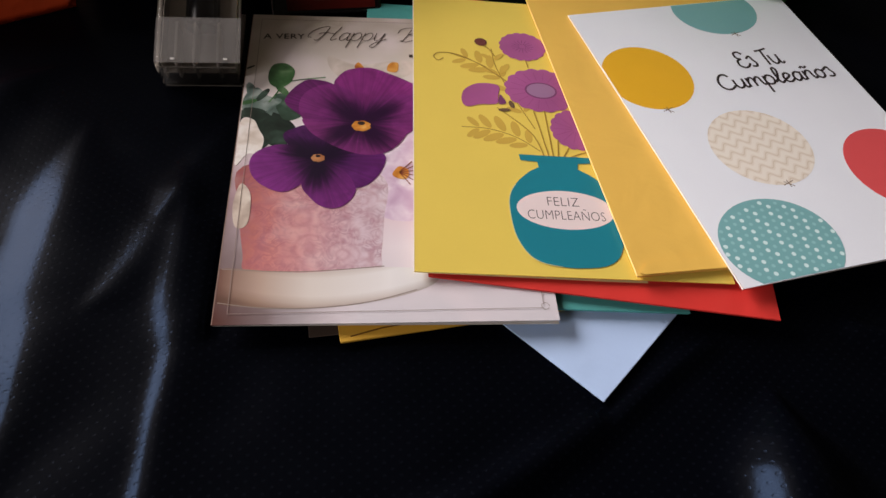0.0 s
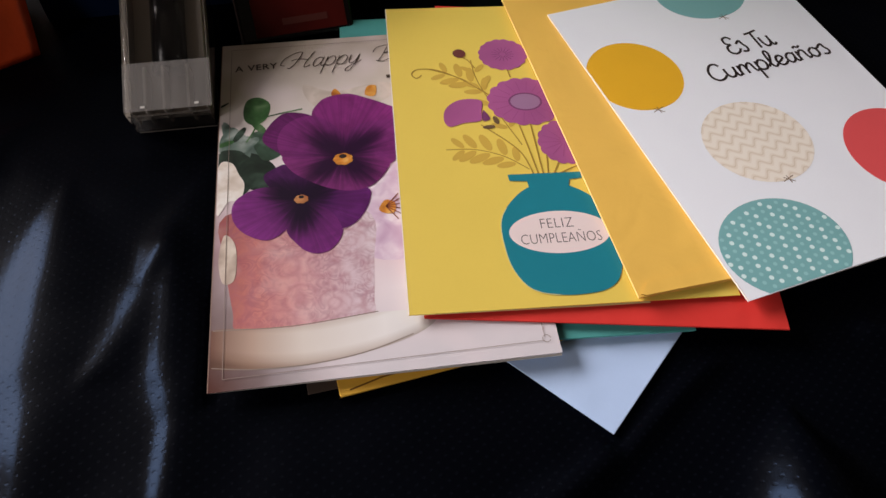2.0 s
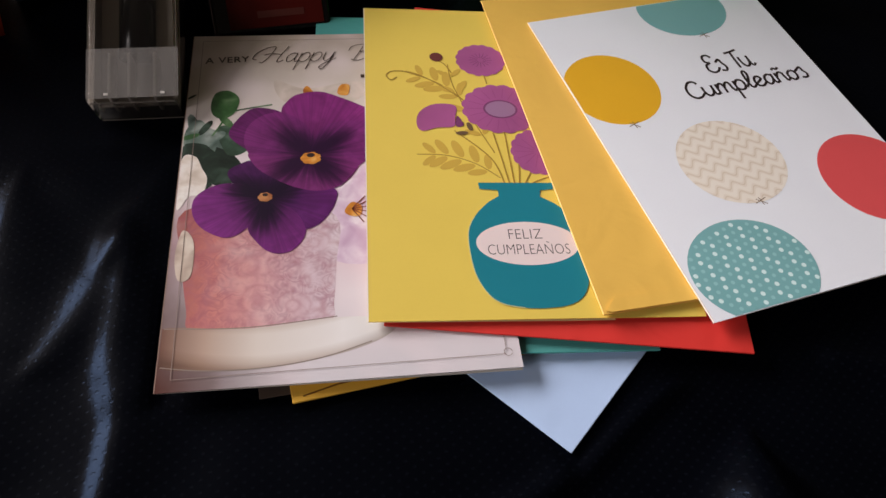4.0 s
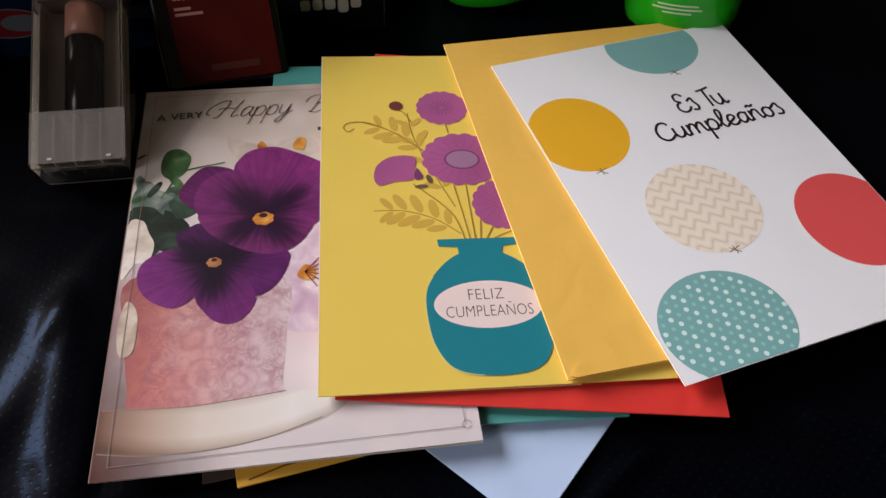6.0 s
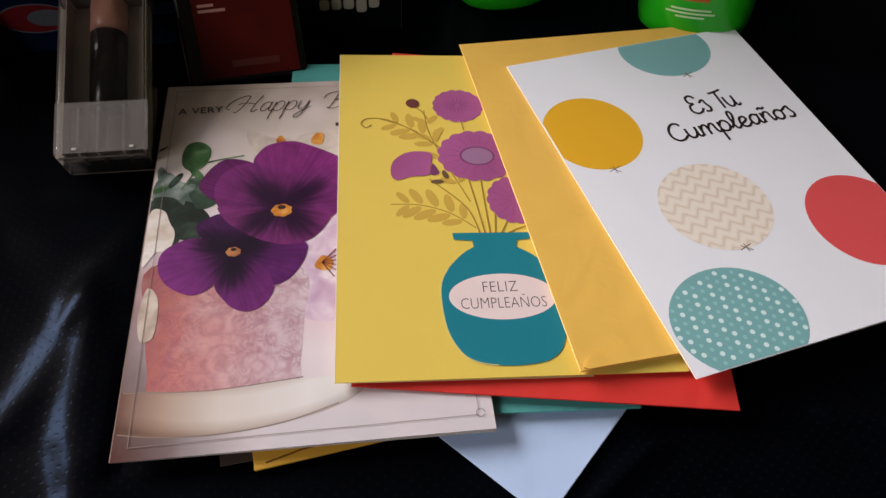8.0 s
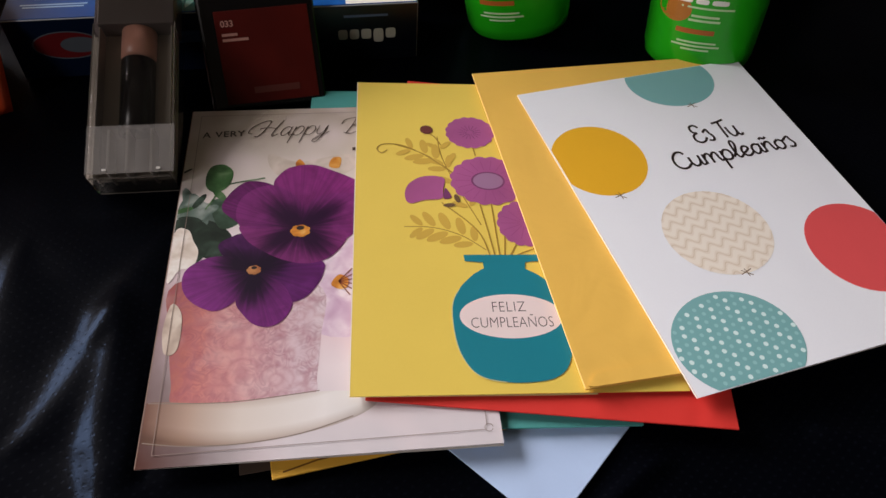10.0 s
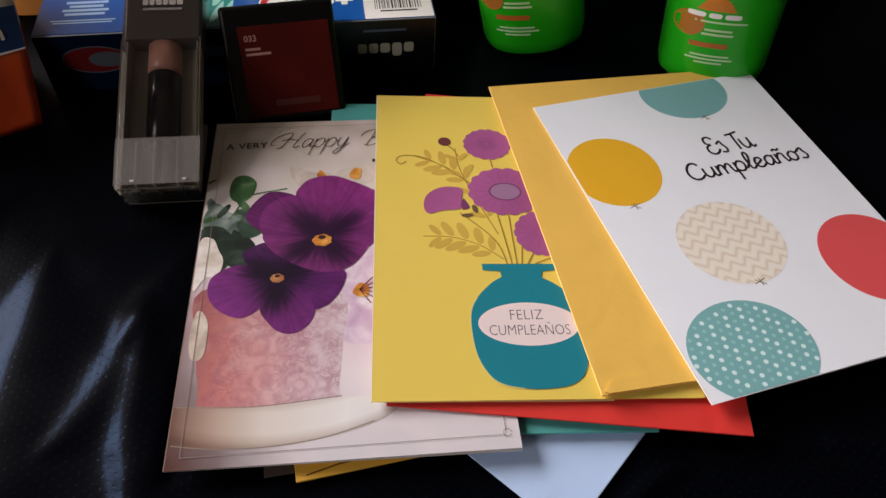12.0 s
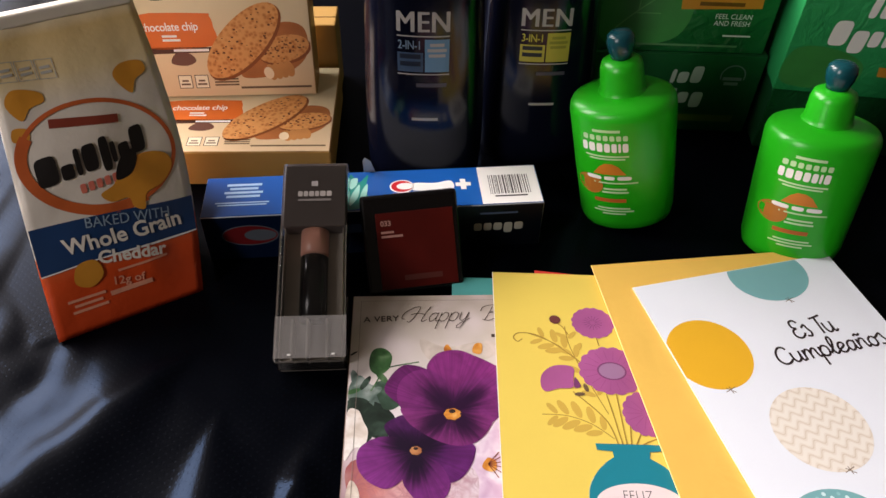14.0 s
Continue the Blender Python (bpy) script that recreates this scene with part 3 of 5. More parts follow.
def folded_card(m, w, h, gap, front, back, label, fold=None):
    card = thing("greeting_card", m, label, "greeting card", "pile of greeting cards")
    face = leaf_sheet("front_panel", w, h, None, front, card)
    leaf_sheet("back_panel", w, h - 0.0004, pose(0.0003, 0.0002, -0.0005), back, card, 0.0004, -gap)
    part("fold_edge", box_bm(-0.00022, 0.0001, -0.0006, 0.00012, h - 0.0001, 0.00004), fold or CARD_EDGE, card, "paper core along the fold")
    return face


CARD_EDGE = printed("card_stock", "f1ece4", 0.6, 0.03)
W, HT = 0.127, 0.178


def build_pansy_card():
    HT = 0.1835
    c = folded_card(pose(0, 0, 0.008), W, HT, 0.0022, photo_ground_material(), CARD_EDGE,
                    "glossy white birthday card with purple pansies in a pink pot", printed("rosy_fold", "8d7468", 0.5))
    L = iter(0.00003 + 0.000008 * i for i in range(90))

    def put(name, pts, mat, label=""):
        return part(name, sheet_bm(clip(pts, 0.0004, 0.0004, W - 0.0004, HT - 0.0004), flat, next(L)), mat, c, label)
    pale = leaf_material("pale_petal_ink", "c9a9c6", "dcc6da", "eee2ec")
    cream = leaf_material("cream_petal_ink", "cfc2b4", "ebe3db", "f5f2ee")
    green = leaf_material("leaf_ink", "1f3d24", "3f6a3c", "6d8d66")
    sage = leaf_material("sage_ink", "3a4b46", "6a7d76", "a3aeaa")
    dusk = leaf_material("deep_leaf_ink", "121a17", "23332b", "41564b")
    orange = leaf_material("orange_ink", "a25a22", "d8913a", "e8bd70")
    put("printed_blossom", smooth_loop([(0.06, 0.052), (0.082, 0.05), (0.095, 0.07), (0.092, 0.105), (0.07, 0.11), (0.058, 0.08)]), pale)
    put("printed_blossom", smooth_loop([(0.038, 0.152), (0.052, 0.146), (0.075, 0.15), (0.08, 0.142), (0.06, 0.132), (0.042, 0.138)]), leaf_material("beige_blossom_ink", "c2b6ab", "cfc4ba", "dccfc8"))
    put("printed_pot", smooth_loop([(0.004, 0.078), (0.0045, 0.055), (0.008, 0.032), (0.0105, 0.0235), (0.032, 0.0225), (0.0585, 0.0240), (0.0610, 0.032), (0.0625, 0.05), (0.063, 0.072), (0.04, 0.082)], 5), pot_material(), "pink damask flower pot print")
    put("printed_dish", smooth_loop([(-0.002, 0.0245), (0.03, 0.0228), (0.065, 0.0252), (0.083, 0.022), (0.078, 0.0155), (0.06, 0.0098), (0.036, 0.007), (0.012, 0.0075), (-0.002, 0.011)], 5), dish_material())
    part("printed_shadow_line", line_bm([smooth_line([(0.001, 0.0095), (0.016, 0.0072), (0.036, 0.0068), (0.056, 0.0092), (0.074, 0.0145)]), smooth_line([(0.001, 0.0247), (0.03, 0.0232), (0.062, 0.0256)])], 0.0004, flat, next(L)), printed("warm_grey_ink", "8b7f76", 0.4), c)
    for pts in ([(0.001, 0.122), (0.006, 0.128), (0.012, 0.122), (0.018, 0.121), (0.02, 0.112), (0.008, 0.108), (0.001, 0.112)], [(0.004, 0.116), (0.001, 0.13), (0.006, 0.126)]):
        put("printed_leaf", smooth_loop(pts), sage)
    put("printed_leaf", smooth_loop([(0.006, 0.108), (0.012, 0.112), (0.02, 0.108), (0.025, 0.1), (0.02, 0.09), (0.01, 0.094)]), dusk)
    put("printed_leaf", smooth_loop([(0.014, 0.122), (0.022, 0.124), (0.03, 0.118), (0.027, 0.109), (0.019, 0.107)]), leaf_material("shade_leaf_ink", "223429", "3d5647", "61776a"))
    for k, (x, y, a, b, turn) in enumerate(((0.004, 0.127, 0.005, 0.0015, 115), (0.009, 0.123, 0.005, 0.0016, 60), (0.003, 0.118, 0.004, 0.0014, 20), (0.013, 0.117, 0.0055, 0.0024, 35), (0.006, 0.1125, 0.005, 0.0017, -10), (0.0175, 0.1265, 0.0045, 0.0018, 130), (0.012, 0.109, 0.0045, 0.0016, 70), (0.0015, 0.142, 0.003, 0.0006, 35))):
        put("printed_leaf", oval(x, y, a, b, turn, 18), (sage, green, dusk)[(k * 2) % 3])
    put("printed_leaf", smooth_loop([(0.0105, 0.138), (0.0125, 0.1445), (0.018, 0.1455), (0.0225, 0.1405), (0.021, 0.132), (0.016, 0.128), (0.0115, 0.131)]), green)
    part("printed_stem", line_bm([smooth_line([(0.018, 0.132), (0.026, 0.134), (0.037, 0.136)]), smooth_line([(0.018, 0.132), (0.015, 0.124), (0.012, 0.118)])], 0.0008, flat, next(L)), green, c)
    put("printed_leaf", smooth_loop([(-0.002, 0.110), (0.008, 0.113), (0.0165, 0.104), (0.013, 0.090), (0.004, 0.086), (-0.002, 0.092)]), dusk)
    put("printed_blossom", smooth_loop([(0.0005, 0.105), (0.006, 0.1065), (0.009, 0.1), (0.0115, 0.094), (0.01, 0.086), (0.005, 0.085), (0.0005, 0.079)]), cream)
    put("printed_blossom", smooth_loop([(0.004, 0.068), (0.0085, 0.062), (0.0085, 0.047), (0.004, 0.045), (0.002, 0.056)]), leaf_material("ivory_ink", "a8968a", "cabbae", "e0d6ca"))
    for pts in ([(0.0505, 0.1445), (0.0525, 0.1475), (0.055, 0.143), (0.052, 0.141)], [(0.066, 0.142), (0.0675, 0.1475), (0.0715, 0.1475), (0.0705, 0.141)], [(0.0665, 0.074), (0.0695, 0.0785), (0.073, 0.077), (0.0735, 0.0745), (0.0725, 0.0715), (0.069, 0.0715)]):
        put("printed_stamen", smooth_loop(pts), orange)
    nectar = printed("stamen_ink", "8a4a36", 0.35, 0.2)
    z = next(L)
    for a in (-58, -38, -16, 8, 30, 48):
        part("printed_stamen", line_bm([[(0.0695, 0.0752), (0.0695 + 0.0085 * math.cos(radians(a)), 0.0752 + 0.0085 * math.sin(radians(a)))]], 0.0005, flat, z), nectar, c)

    def petal(name, pts, cx, cy, reach, outer, inner, core, label=""):
        lobes, phase = (3.0, radians(30)) if "low" in name[:3] else (4.0, radians(38))
        put("printed_petal", smooth_loop(pts), petal_material(name, cx, cy, reach, lobes, phase, srgb(outer), srgb(inner), srgb(core)), label)

    e = (0.035, 0.083, 0.030)
    petal("low_pansy_back", [(0.0195, 0.096), (0.0245, 0.1015), (0.031, 0.1028), (0.042, 0.095), (0.052, 0.088), (0.04, 0.082), (0.028, 0.084)], *e, "511c5c", "3f154c", "1a0826", "dark violet petal")
    petal("low_pansy_right", [(0.036, 0.087), (0.048, 0.0898), (0.0625, 0.0862), (0.0632, 0.0795), (0.059, 0.071), (0.053, 0.0663), (0.045, 0.066), (0.038, 0.0675), (0.034, 0.082)], *e, "62226a", "4a1958", "1a0826")
    petal("low_pansy_left", [(0.0065, 0.0805), (0.009, 0.0865), (0.017, 0.0908), (0.027, 0.0902), (0.036, 0.085), (0.034, 0.077), (0.028, 0.0675), (0.021, 0.0635), (0.013, 0.067), (0.008, 0.073)], *e, "823284", "602268", "1a0826", "violet petal with a dark heart")
    petal("low_pansy_lip", [(0.030, 0.075), (0.0287, 0.067), (0.032, 0.061), (0.036, 0.0565), (0.041, 0.0547), (0.046, 0.0562), (0.050, 0.0612), (0.0508, 0.067), (0.046, 0.076), (0.036, 0.081)], *e, "7a2e7c", "531c5e", "1a0826")
    e = (0.0535, 0.105, 0.036)
    petal("high_pansy_top", [(0.041, 0.131), (0.043, 0.137), (0.048, 0.142), (0.058, 0.1435), (0.067, 0.1395), (0.076, 0.134), (0.083, 0.128), (0.083, 0.114), (0.066, 0.110), (0.052, 0.108), (0.043, 0.118)], *e, "87307a", "6f276a", "280c30", "magenta violet petal")
    petal("high_pansy_back", [(0.0195, 0.117), (0.020, 0.123), (0.025, 0.131), (0.031, 0.1342), (0.041, 0.131), (0.048, 0.121), (0.052, 0.110), (0.044, 0.103), (0.034, 0.103), (0.026, 0.110)], *e, "662062", "541a56", "280c30")
    petal("high_pansy_right", [(0.053, 0.107), (0.058, 0.120), (0.067, 0.1245), (0.079, 0.123), (0.083, 0.112), (0.077, 0.101), (0.066, 0.0955), (0.057, 0.101)], *e, "83327a", "6d286c", "280c30")
    petal("high_pansy_left", [(0.027, 0.123), (0.034, 0.1298), (0.043, 0.1303), (0.052, 0.122), (0.0555, 0.108), (0.048, 0.097), (0.042, 0.0945), (0.032, 0.1005), (0.0258, 0.112)], *e, "7e2e76", "6b276a", "280c30")
    petal("high_pansy_lip", [(0.0275, 0.107), (0.035, 0.1055), (0.046, 0.1065), (0.054, 0.107), (0.064, 0.1045), (0.0735, 0.101), (0.0705, 0.093), (0.064, 0.0868), (0.055, 0.0852), (0.045, 0.0885), (0.036, 0.0945), (0.0305, 0.100)], *e, "8a387e", "72296c", "280c30")
    for cx, cy, r in ((0.0535, 0.1032, 0.0038), (0.035, 0.083, 0.0026)):
        put("printed_eye", oval(cx, cy, r, r * 0.8, 0, 24, 0.18, 7), orange if r > 0.003 else leaf_material("dull_eye_ink", "6e3a2c", "a0603e", "c08858"))
        put("printed_eye", oval(cx, cy + r * 0.45, r * 0.45, r * 0.32, 0, 16), DARK_INK)
    part("printed_border", line_bm([[(0.005, 0.0045), (0.1215, 0.0055)], [(0.005, 0.0045), (0.0045, 0.1795)], [(0.0045, 0.1795), (0.122, 0.1795)], [(0.122, 0.1795), (0.1218, 0.007)], oval(0.1224, 0.0062, 0.0015, 0.0015, 0, 16)], 0.00022, flat, next(L)), printed("taupe_ink", "8c7c76", 0.4), c)
    z = next(L)
    gold = printed("bronze_ink", "43372e", 0.4)
    part_mesh("lettering", text_me("A VERY", 0.0056, flat, z, (0.0162, 0.1642), 2, 0, 0.00008, 1.1), gold, c, "small bronze capitals")
    part("lettering", script_bm("Happy", (0.0305, 0.1635), 0.0350, 0.0063, 0.00042, 1, 0.4, flat, z), gold, c, "flowing bronze handwriting")
    part("lettering", script_bm("Birthday", (0.0720, 0.1640), 0.0460, 0.0063, 0.00042, 1, 0.4, flat, z), gold, c, "flowing bronze handwriting")
    bars("printed_line", (0.088, 0.152, [0.022], 0.0022, 0.001, flat, z), gold, c)


def build_vase_card():
    paper = printed("yellow_card", "ecd262", 0.42, 0.03, 0.4)
    c = folded_card(pose(0.073, 0.020, 0.0122, 0, 1.0, -2.57), W, HT, 0.0022, paper, printed("yellow_card_inside", "efe3a8", 0.6, 0.03),
                    "yellow birthday card with teal vase of mauve flowers")
    L = iter(0.00003 + 0.000008 * i for i in range(90))
    teal = printed("teal_ink", "1f8497", 0.42, 0.05)
    olive = printed("olive_ink", "d3b04e", 0.45, 0.08)
    stem = printed("stem_ink", "b08d3e", 0.45)
    mauve = printed("mauve_ink", "b05e98", 0.42, 0.2)
    plum = printed("plum_ink", "7a3f6e", 0.42)
    lilac = printed("lilac_ink", "a27a9f", 0.42)

    def put(name, pts, mat, label=""):
        return part(name, sheet_bm(clip(pts, 0.0004, 0.0004, W - 0.0004, HT - 0.0004), flat, next(L)), mat, c, label)

    def sprig(spine, n, size):
        part("printed_stem", line_bm([smooth_line(spine)], 0.0005, flat, next(L)), stem, c)
        line = smooth_line(spine, 10)
        for i in range(n):
            k = 3 + int((len(line) - 8) * (i + 0.5) / n)
            p, q = Vector(line[k]), Vector(line[k + 1])
            d = (q - p).angle_signed(Vector((1, 0)), 0.0)
            z = next(L)
            for sgn in (-1, 1):
                a = d + sgn * radians(48)
                s = size * (0.75 + 0.35 * math.sin(math.pi * (i + 0.7) / n))
                part("printed_leaf", sheet_bm(oval(p.x + math.cos(a) * s * 0.62, p.y + math.sin(a) * s * 0.62, s * 0.5, s * 0.2, math.degrees(a), 16), flat, z), olive, c)
    sprig([(0.056, 0.068), (0.046, 0.076), (0.034, 0.0805), (0.0215, 0.081)], 5, 0.0095)
    sprig([(0.046, 0.112), (0.038, 0.121), (0.03, 0.127), (0.018, 0.1325)], 4, 0.009)
    sprig([(0.055, 0.082), (0.046, 0.105), (0.04, 0.124), (0.0385, 0.138)], 4, 0.008)
    part("printed_stem", line_bm([smooth_line([(0.0445, 0.1135), (0.033, 0.1245), (0.022, 0.1315), (0.013, 0.1325), (0.0098, 0.1295), (0.0118, 0.1265), (0.0145, 0.1285)])], 0.0006, flat, next(L)), stem, c)
    z = next(L)
    for s in (
        [(0.0595, 0.064), (0.0575, 0.08), (0.0555, 0.094)], [(0.0615, 0.064), (0.061, 0.08), (0.0605, 0.1)], [(0.0635, 0.064), (0.065, 0.077), (0.067, 0.09)],
        [(0.0655, 0.064), (0.0705, 0.073), (0.076, 0.079)], [(0.0575, 0.064), (0.053, 0.079), (0.0385, 0.095)], [(0.056, 0.125), (0.055, 0.132)], [(0.033, 0.141), (0.037, 0.138), (0.040, 0.132)], [(0.067, 0.064), (0.075, 0.068), (0.083, 0.07)]):
        part("printed_stem", line_bm([smooth_line(s)], 0.0006, flat, z), stem, c)
    put("printed_flower", oval(0.0742, 0.083, 0.0115, 0.0125, 0, 60, 0.07, 15), mauve)
    put("printed_flower", oval(0.0545, 0.1412, 0.0112, 0.0105, 0, 60, 0.07, 16), mauve)
    put("printed_flower", oval(0.0605, 0.109, 0.0165, 0.0145, 0, 72, 0.08, 16), mauve)
    put("printed_flower_eye", oval(0.0605, 0.1086, 0.0078, 0.0058), plum)
    put("printed_flower_eye", oval(0.0605, 0.1086, 0.0069, 0.0050), lilac)
    ray = []
    for k in range(16):
        a = k * math.pi / 8
        ray.append([(0.0545 + 0.0015 * math.cos(a), 0.1412 + 0.0014 * math.sin(a)), (0.0545 + 0.0055 * math.cos(a), 0.1412 + 0.005 * math.sin(a))])
    tagged(part("printed_flower_rays", line_bm(ray, 0.00025, flat, next(L)), plum, c), "fine plum rays", kind="stuff")
    rose = printed("rose_mauve_ink", "9c4f88", 0.42, 0.1)
    for fx, fy, r0, r1, n in ((0.0605, 0.1088, 0.0082, 0.0150, 18), (0.0742, 0.083, 0.002, 0.0105, 14)):
        fine = [[(fx + r0 * math.cos(q * 2 * math.pi / n), fy + r0 * 0.85 * math.sin(q * 2 * math.pi / n)), (fx + r1 * math.cos(q * 2 * math.pi / n), fy + r1 * 0.88 * math.sin(q * 2 * math.pi / n))] for q in range(n)]
        tagged(part("printed_flower_rays", line_bm(fine, 0.0003, flat, next(L)), rose, c), "fine rose rays", kind="stuff")
    put("printed_flower", smooth_loop([(0.0222, 0.0985), (0.0235, 0.1055), (0.029, 0.1105), (0.036, 0.1115), (0.0405, 0.1095), (0.0395, 0.103), (0.0385, 0.0975), (0.031, 0.0965), (0.0245, 0.0945)]), mauve)
    put("printed_calyx", smooth_loop([(0.0405, 0.104), (0.043, 0.0985), (0.0395, 0.0975)]), plum)
    for pts in (oval(0.0455, 0.0975, 0.0012, 0.0026, 15), oval(0.0418, 0.0935, 0.0028, 0.0011, 5)):
        put("printed_bud_leaf", pts, BROWN_INK)
    put("printed_bud", oval(0.0335, 0.1427, 0.0031, 0.003), printed("maroon_ink", "6e3a3a", 0.42))
    pale = printed("pale_outline_ink", "d9d69a", 0.42)
    vase = [(0.046, 0.0652), (0.0775, 0.0652), (0.0775, 0.0618), (0.0718, 0.0612)]
    vase += smooth_line([(0.0712, 0.0578), (0.0775, 0.0535), (0.0835, 0.0465), (0.086, 0.036), (0.0855, 0.022), (0.0825, 0.0115), (0.0765, 0.0062), (0.067, 0.0045), (0.058, 0.0047), (0.050, 0.0065), (0.045, 0.0105), (0.041, 0.019), (0.0395, 0.03), (0.0398, 0.040), (0.043, 0.0475), (0.049, 0.0545), (0.054, 0.058)], 5)
    vase += [(0.0538, 0.0612), (0.0463, 0.0618)]
    put("printed_vase", vase, teal, "teal vase print")
    part("printed_vase_outline", line_bm([vase[44:75]], 0.0004, flat, next(L)), pale, c)
    put("printed_oval", oval(0.063, 0.0342, 0.0207, 0.0105), printed("blush_ink", "efdfe0", 0.42, 0.03), "pale pink oval label print")
    z = next(L)
    part_mesh("lettering", text_me("FELIZ", 0.0072, flat, z, (0.0622, 0.0362), 0.5, 0, -0.00012, 1.05, 0.8), DARK_INK, c, "thin dark capitals")
    part_mesh("lettering", text_me("CUMPLEAÑOS", 0.0072, flat, z, (0.063, 0.0288), 0.5, 0, -0.00012, 1.0, 0.72), DARK_INK, c, "thin dark capitals")


def build_balloon_card():
    W, HT = 0.1300, 0.1775
    c = folded_card(pose(0.1997, 0.0090, 0.0142, 0, 1.2, 12.6), W, HT, 0.0016, printed("white_card", "eef4ff", 0.5, 0.02, 0.4, 0.1), CARD_EDGE,
                    "white birthday card printed with coloured patterned balloons")
    L = iter(0.00003 + 0.000008 * i for i in range(90))

    def balloon(cx, cy, rx, ry, turn, mat, label, knot=None):
        pts = oval(cx, cy, rx, ry, turn, 48)
        ob = part("printed_balloon", sheet_bm(clip(pts, 0.0003, 0.0003, W - 0.0003, HT - 0.0003), flat, next(L)), mat, c, label)
        if knot:
            x, y = knot
            part("printed_knot", line_bm([[(x - 0.0028, y - 0.0006), (x + 0.003, y + 0.0012)], [(x - 0.0018, y + 0.0014), (x + 0.0022, y - 0.002)], [(x, y + 0.002), (x + 0.0004, y - 0.0022)]], 0.0004, flat, next(L)), BROWN_INK, c)
        return ob
    aqua = printed("aqua_ink", "7cb3b8", 0.48, 0.04)
    balloon(0.0201, 0.1240, 0.0228, 0.0232, 0, printed("mustard_ink", "edb62c", 0.48, 0.03), "mustard yellow balloon print", (0.0192, 0.1002))
    balloon(0.0838, 0.1700, 0.0246, 0.0208, 0, aqua, "pale teal balloon print", (0.0850, 0.1488))
    balloon(0.0515, 0.0698, 0.0248, 0.0240, 0, wave_material(), "cream zigzag balloon print", (0.0513, 0.0463))
    balloon(0.1103, 0.0455, 0.0245, 0.0250, 0, printed("coral_ink", "e0565a", 0.48, 0.03), "coral red balloon print")
    balloon(0.0287, 0.0172, 0.0272, 0.0238, 0, aqua, "teal balloon print with white dots")
    for odd, tone, words in ((0, "d8f2f4", "rows of white dots"), (1, "93c6ca", "rows of faint pale teal dots")):
        bm = bmesh.new()
        z = next(L)
        for j in range(-9, 10):
            for i in range(-9, 10):
                u, v = (i + 0.5 * (j % 2)) * 0.0042, j * 0.0033
                x, y = 0.0287 + u * 0.96 - v * 0.28, 0.0172 + u * 0.28 + v * 0.96
                if i % 2 == odd and ((x - 0.0287) / 0.0262) ** 2 + ((y - 0.0172) / 0.0228) ** 2 < 1 and y > 0.0015 and x > 0.0015:
                    r = 0.00105 if odd == 0 else 0.0009
                    bm.faces.new([bm.verts.new((x + r * math.cos(a * math.pi / 5), y + r * math.sin(a * math.pi / 5), z)) for a in range(10)])
        tagged(part("printed_dots", bm, printed("dot_ink", tone, 0.48, 0.02), c, words), kind="stuff")
    ink = printed("script_ink", "241a1c", 0.45)
    part("lettering", script_bm("Es Tu", (0.0728, 0.1222), 0.0268, 0.0073, 0.00128, 0.5, 0.0, flat, next(L)), ink, c, "black joined handwriting")
    part("lettering", script_bm("Cumpleaños", (0.0538, 0.1082), 0.0690, 0.0066, 0.00128, 0.2, 0.03, flat, next(L)), ink, c, "black joined handwriting")


def envelope(m, w, h, mat, label, flap=True, thick=0.0011):
    """A paper envelope: a slim body, its sealed edge seams and the flap on its upper side."""
    e = thing("envelope", m, label, "envelope", "pile of greeting cards")
    part("back_panel", box_bm(0.0003, 0.0003, -thick, w - 0.0003, h - 0.0003, -thick * 0.55), mat, e)
    part("front_panel", box_bm(0, 0, -thick * 0.5, w, h, 0, 0.0002, 1), mat, e)
    if flap:
        bm = bmesh.new()
        pts = [(0.0015, 0.0012), (0.0035, 0.0004), (w - 0.0035, 0.0004), (w - 0.0015, 0.0012), (w - 0.006, 0.006), (w / 2, 0.0085), (0.006, 0.006)]
        top = [bm.verts.new((x, y, 0.0005)) for x, y in pts]
        low = [bm.verts.new((x, y, 0.00005)) for x, y in pts]
        bm.faces.new(top)
        for i in range(len(pts)):
            j = (i + 1) % len(pts)
            bm.faces.new((low[i], low[j], top[j], top[i]))
        part("flap", bm, mat, e)
    return e


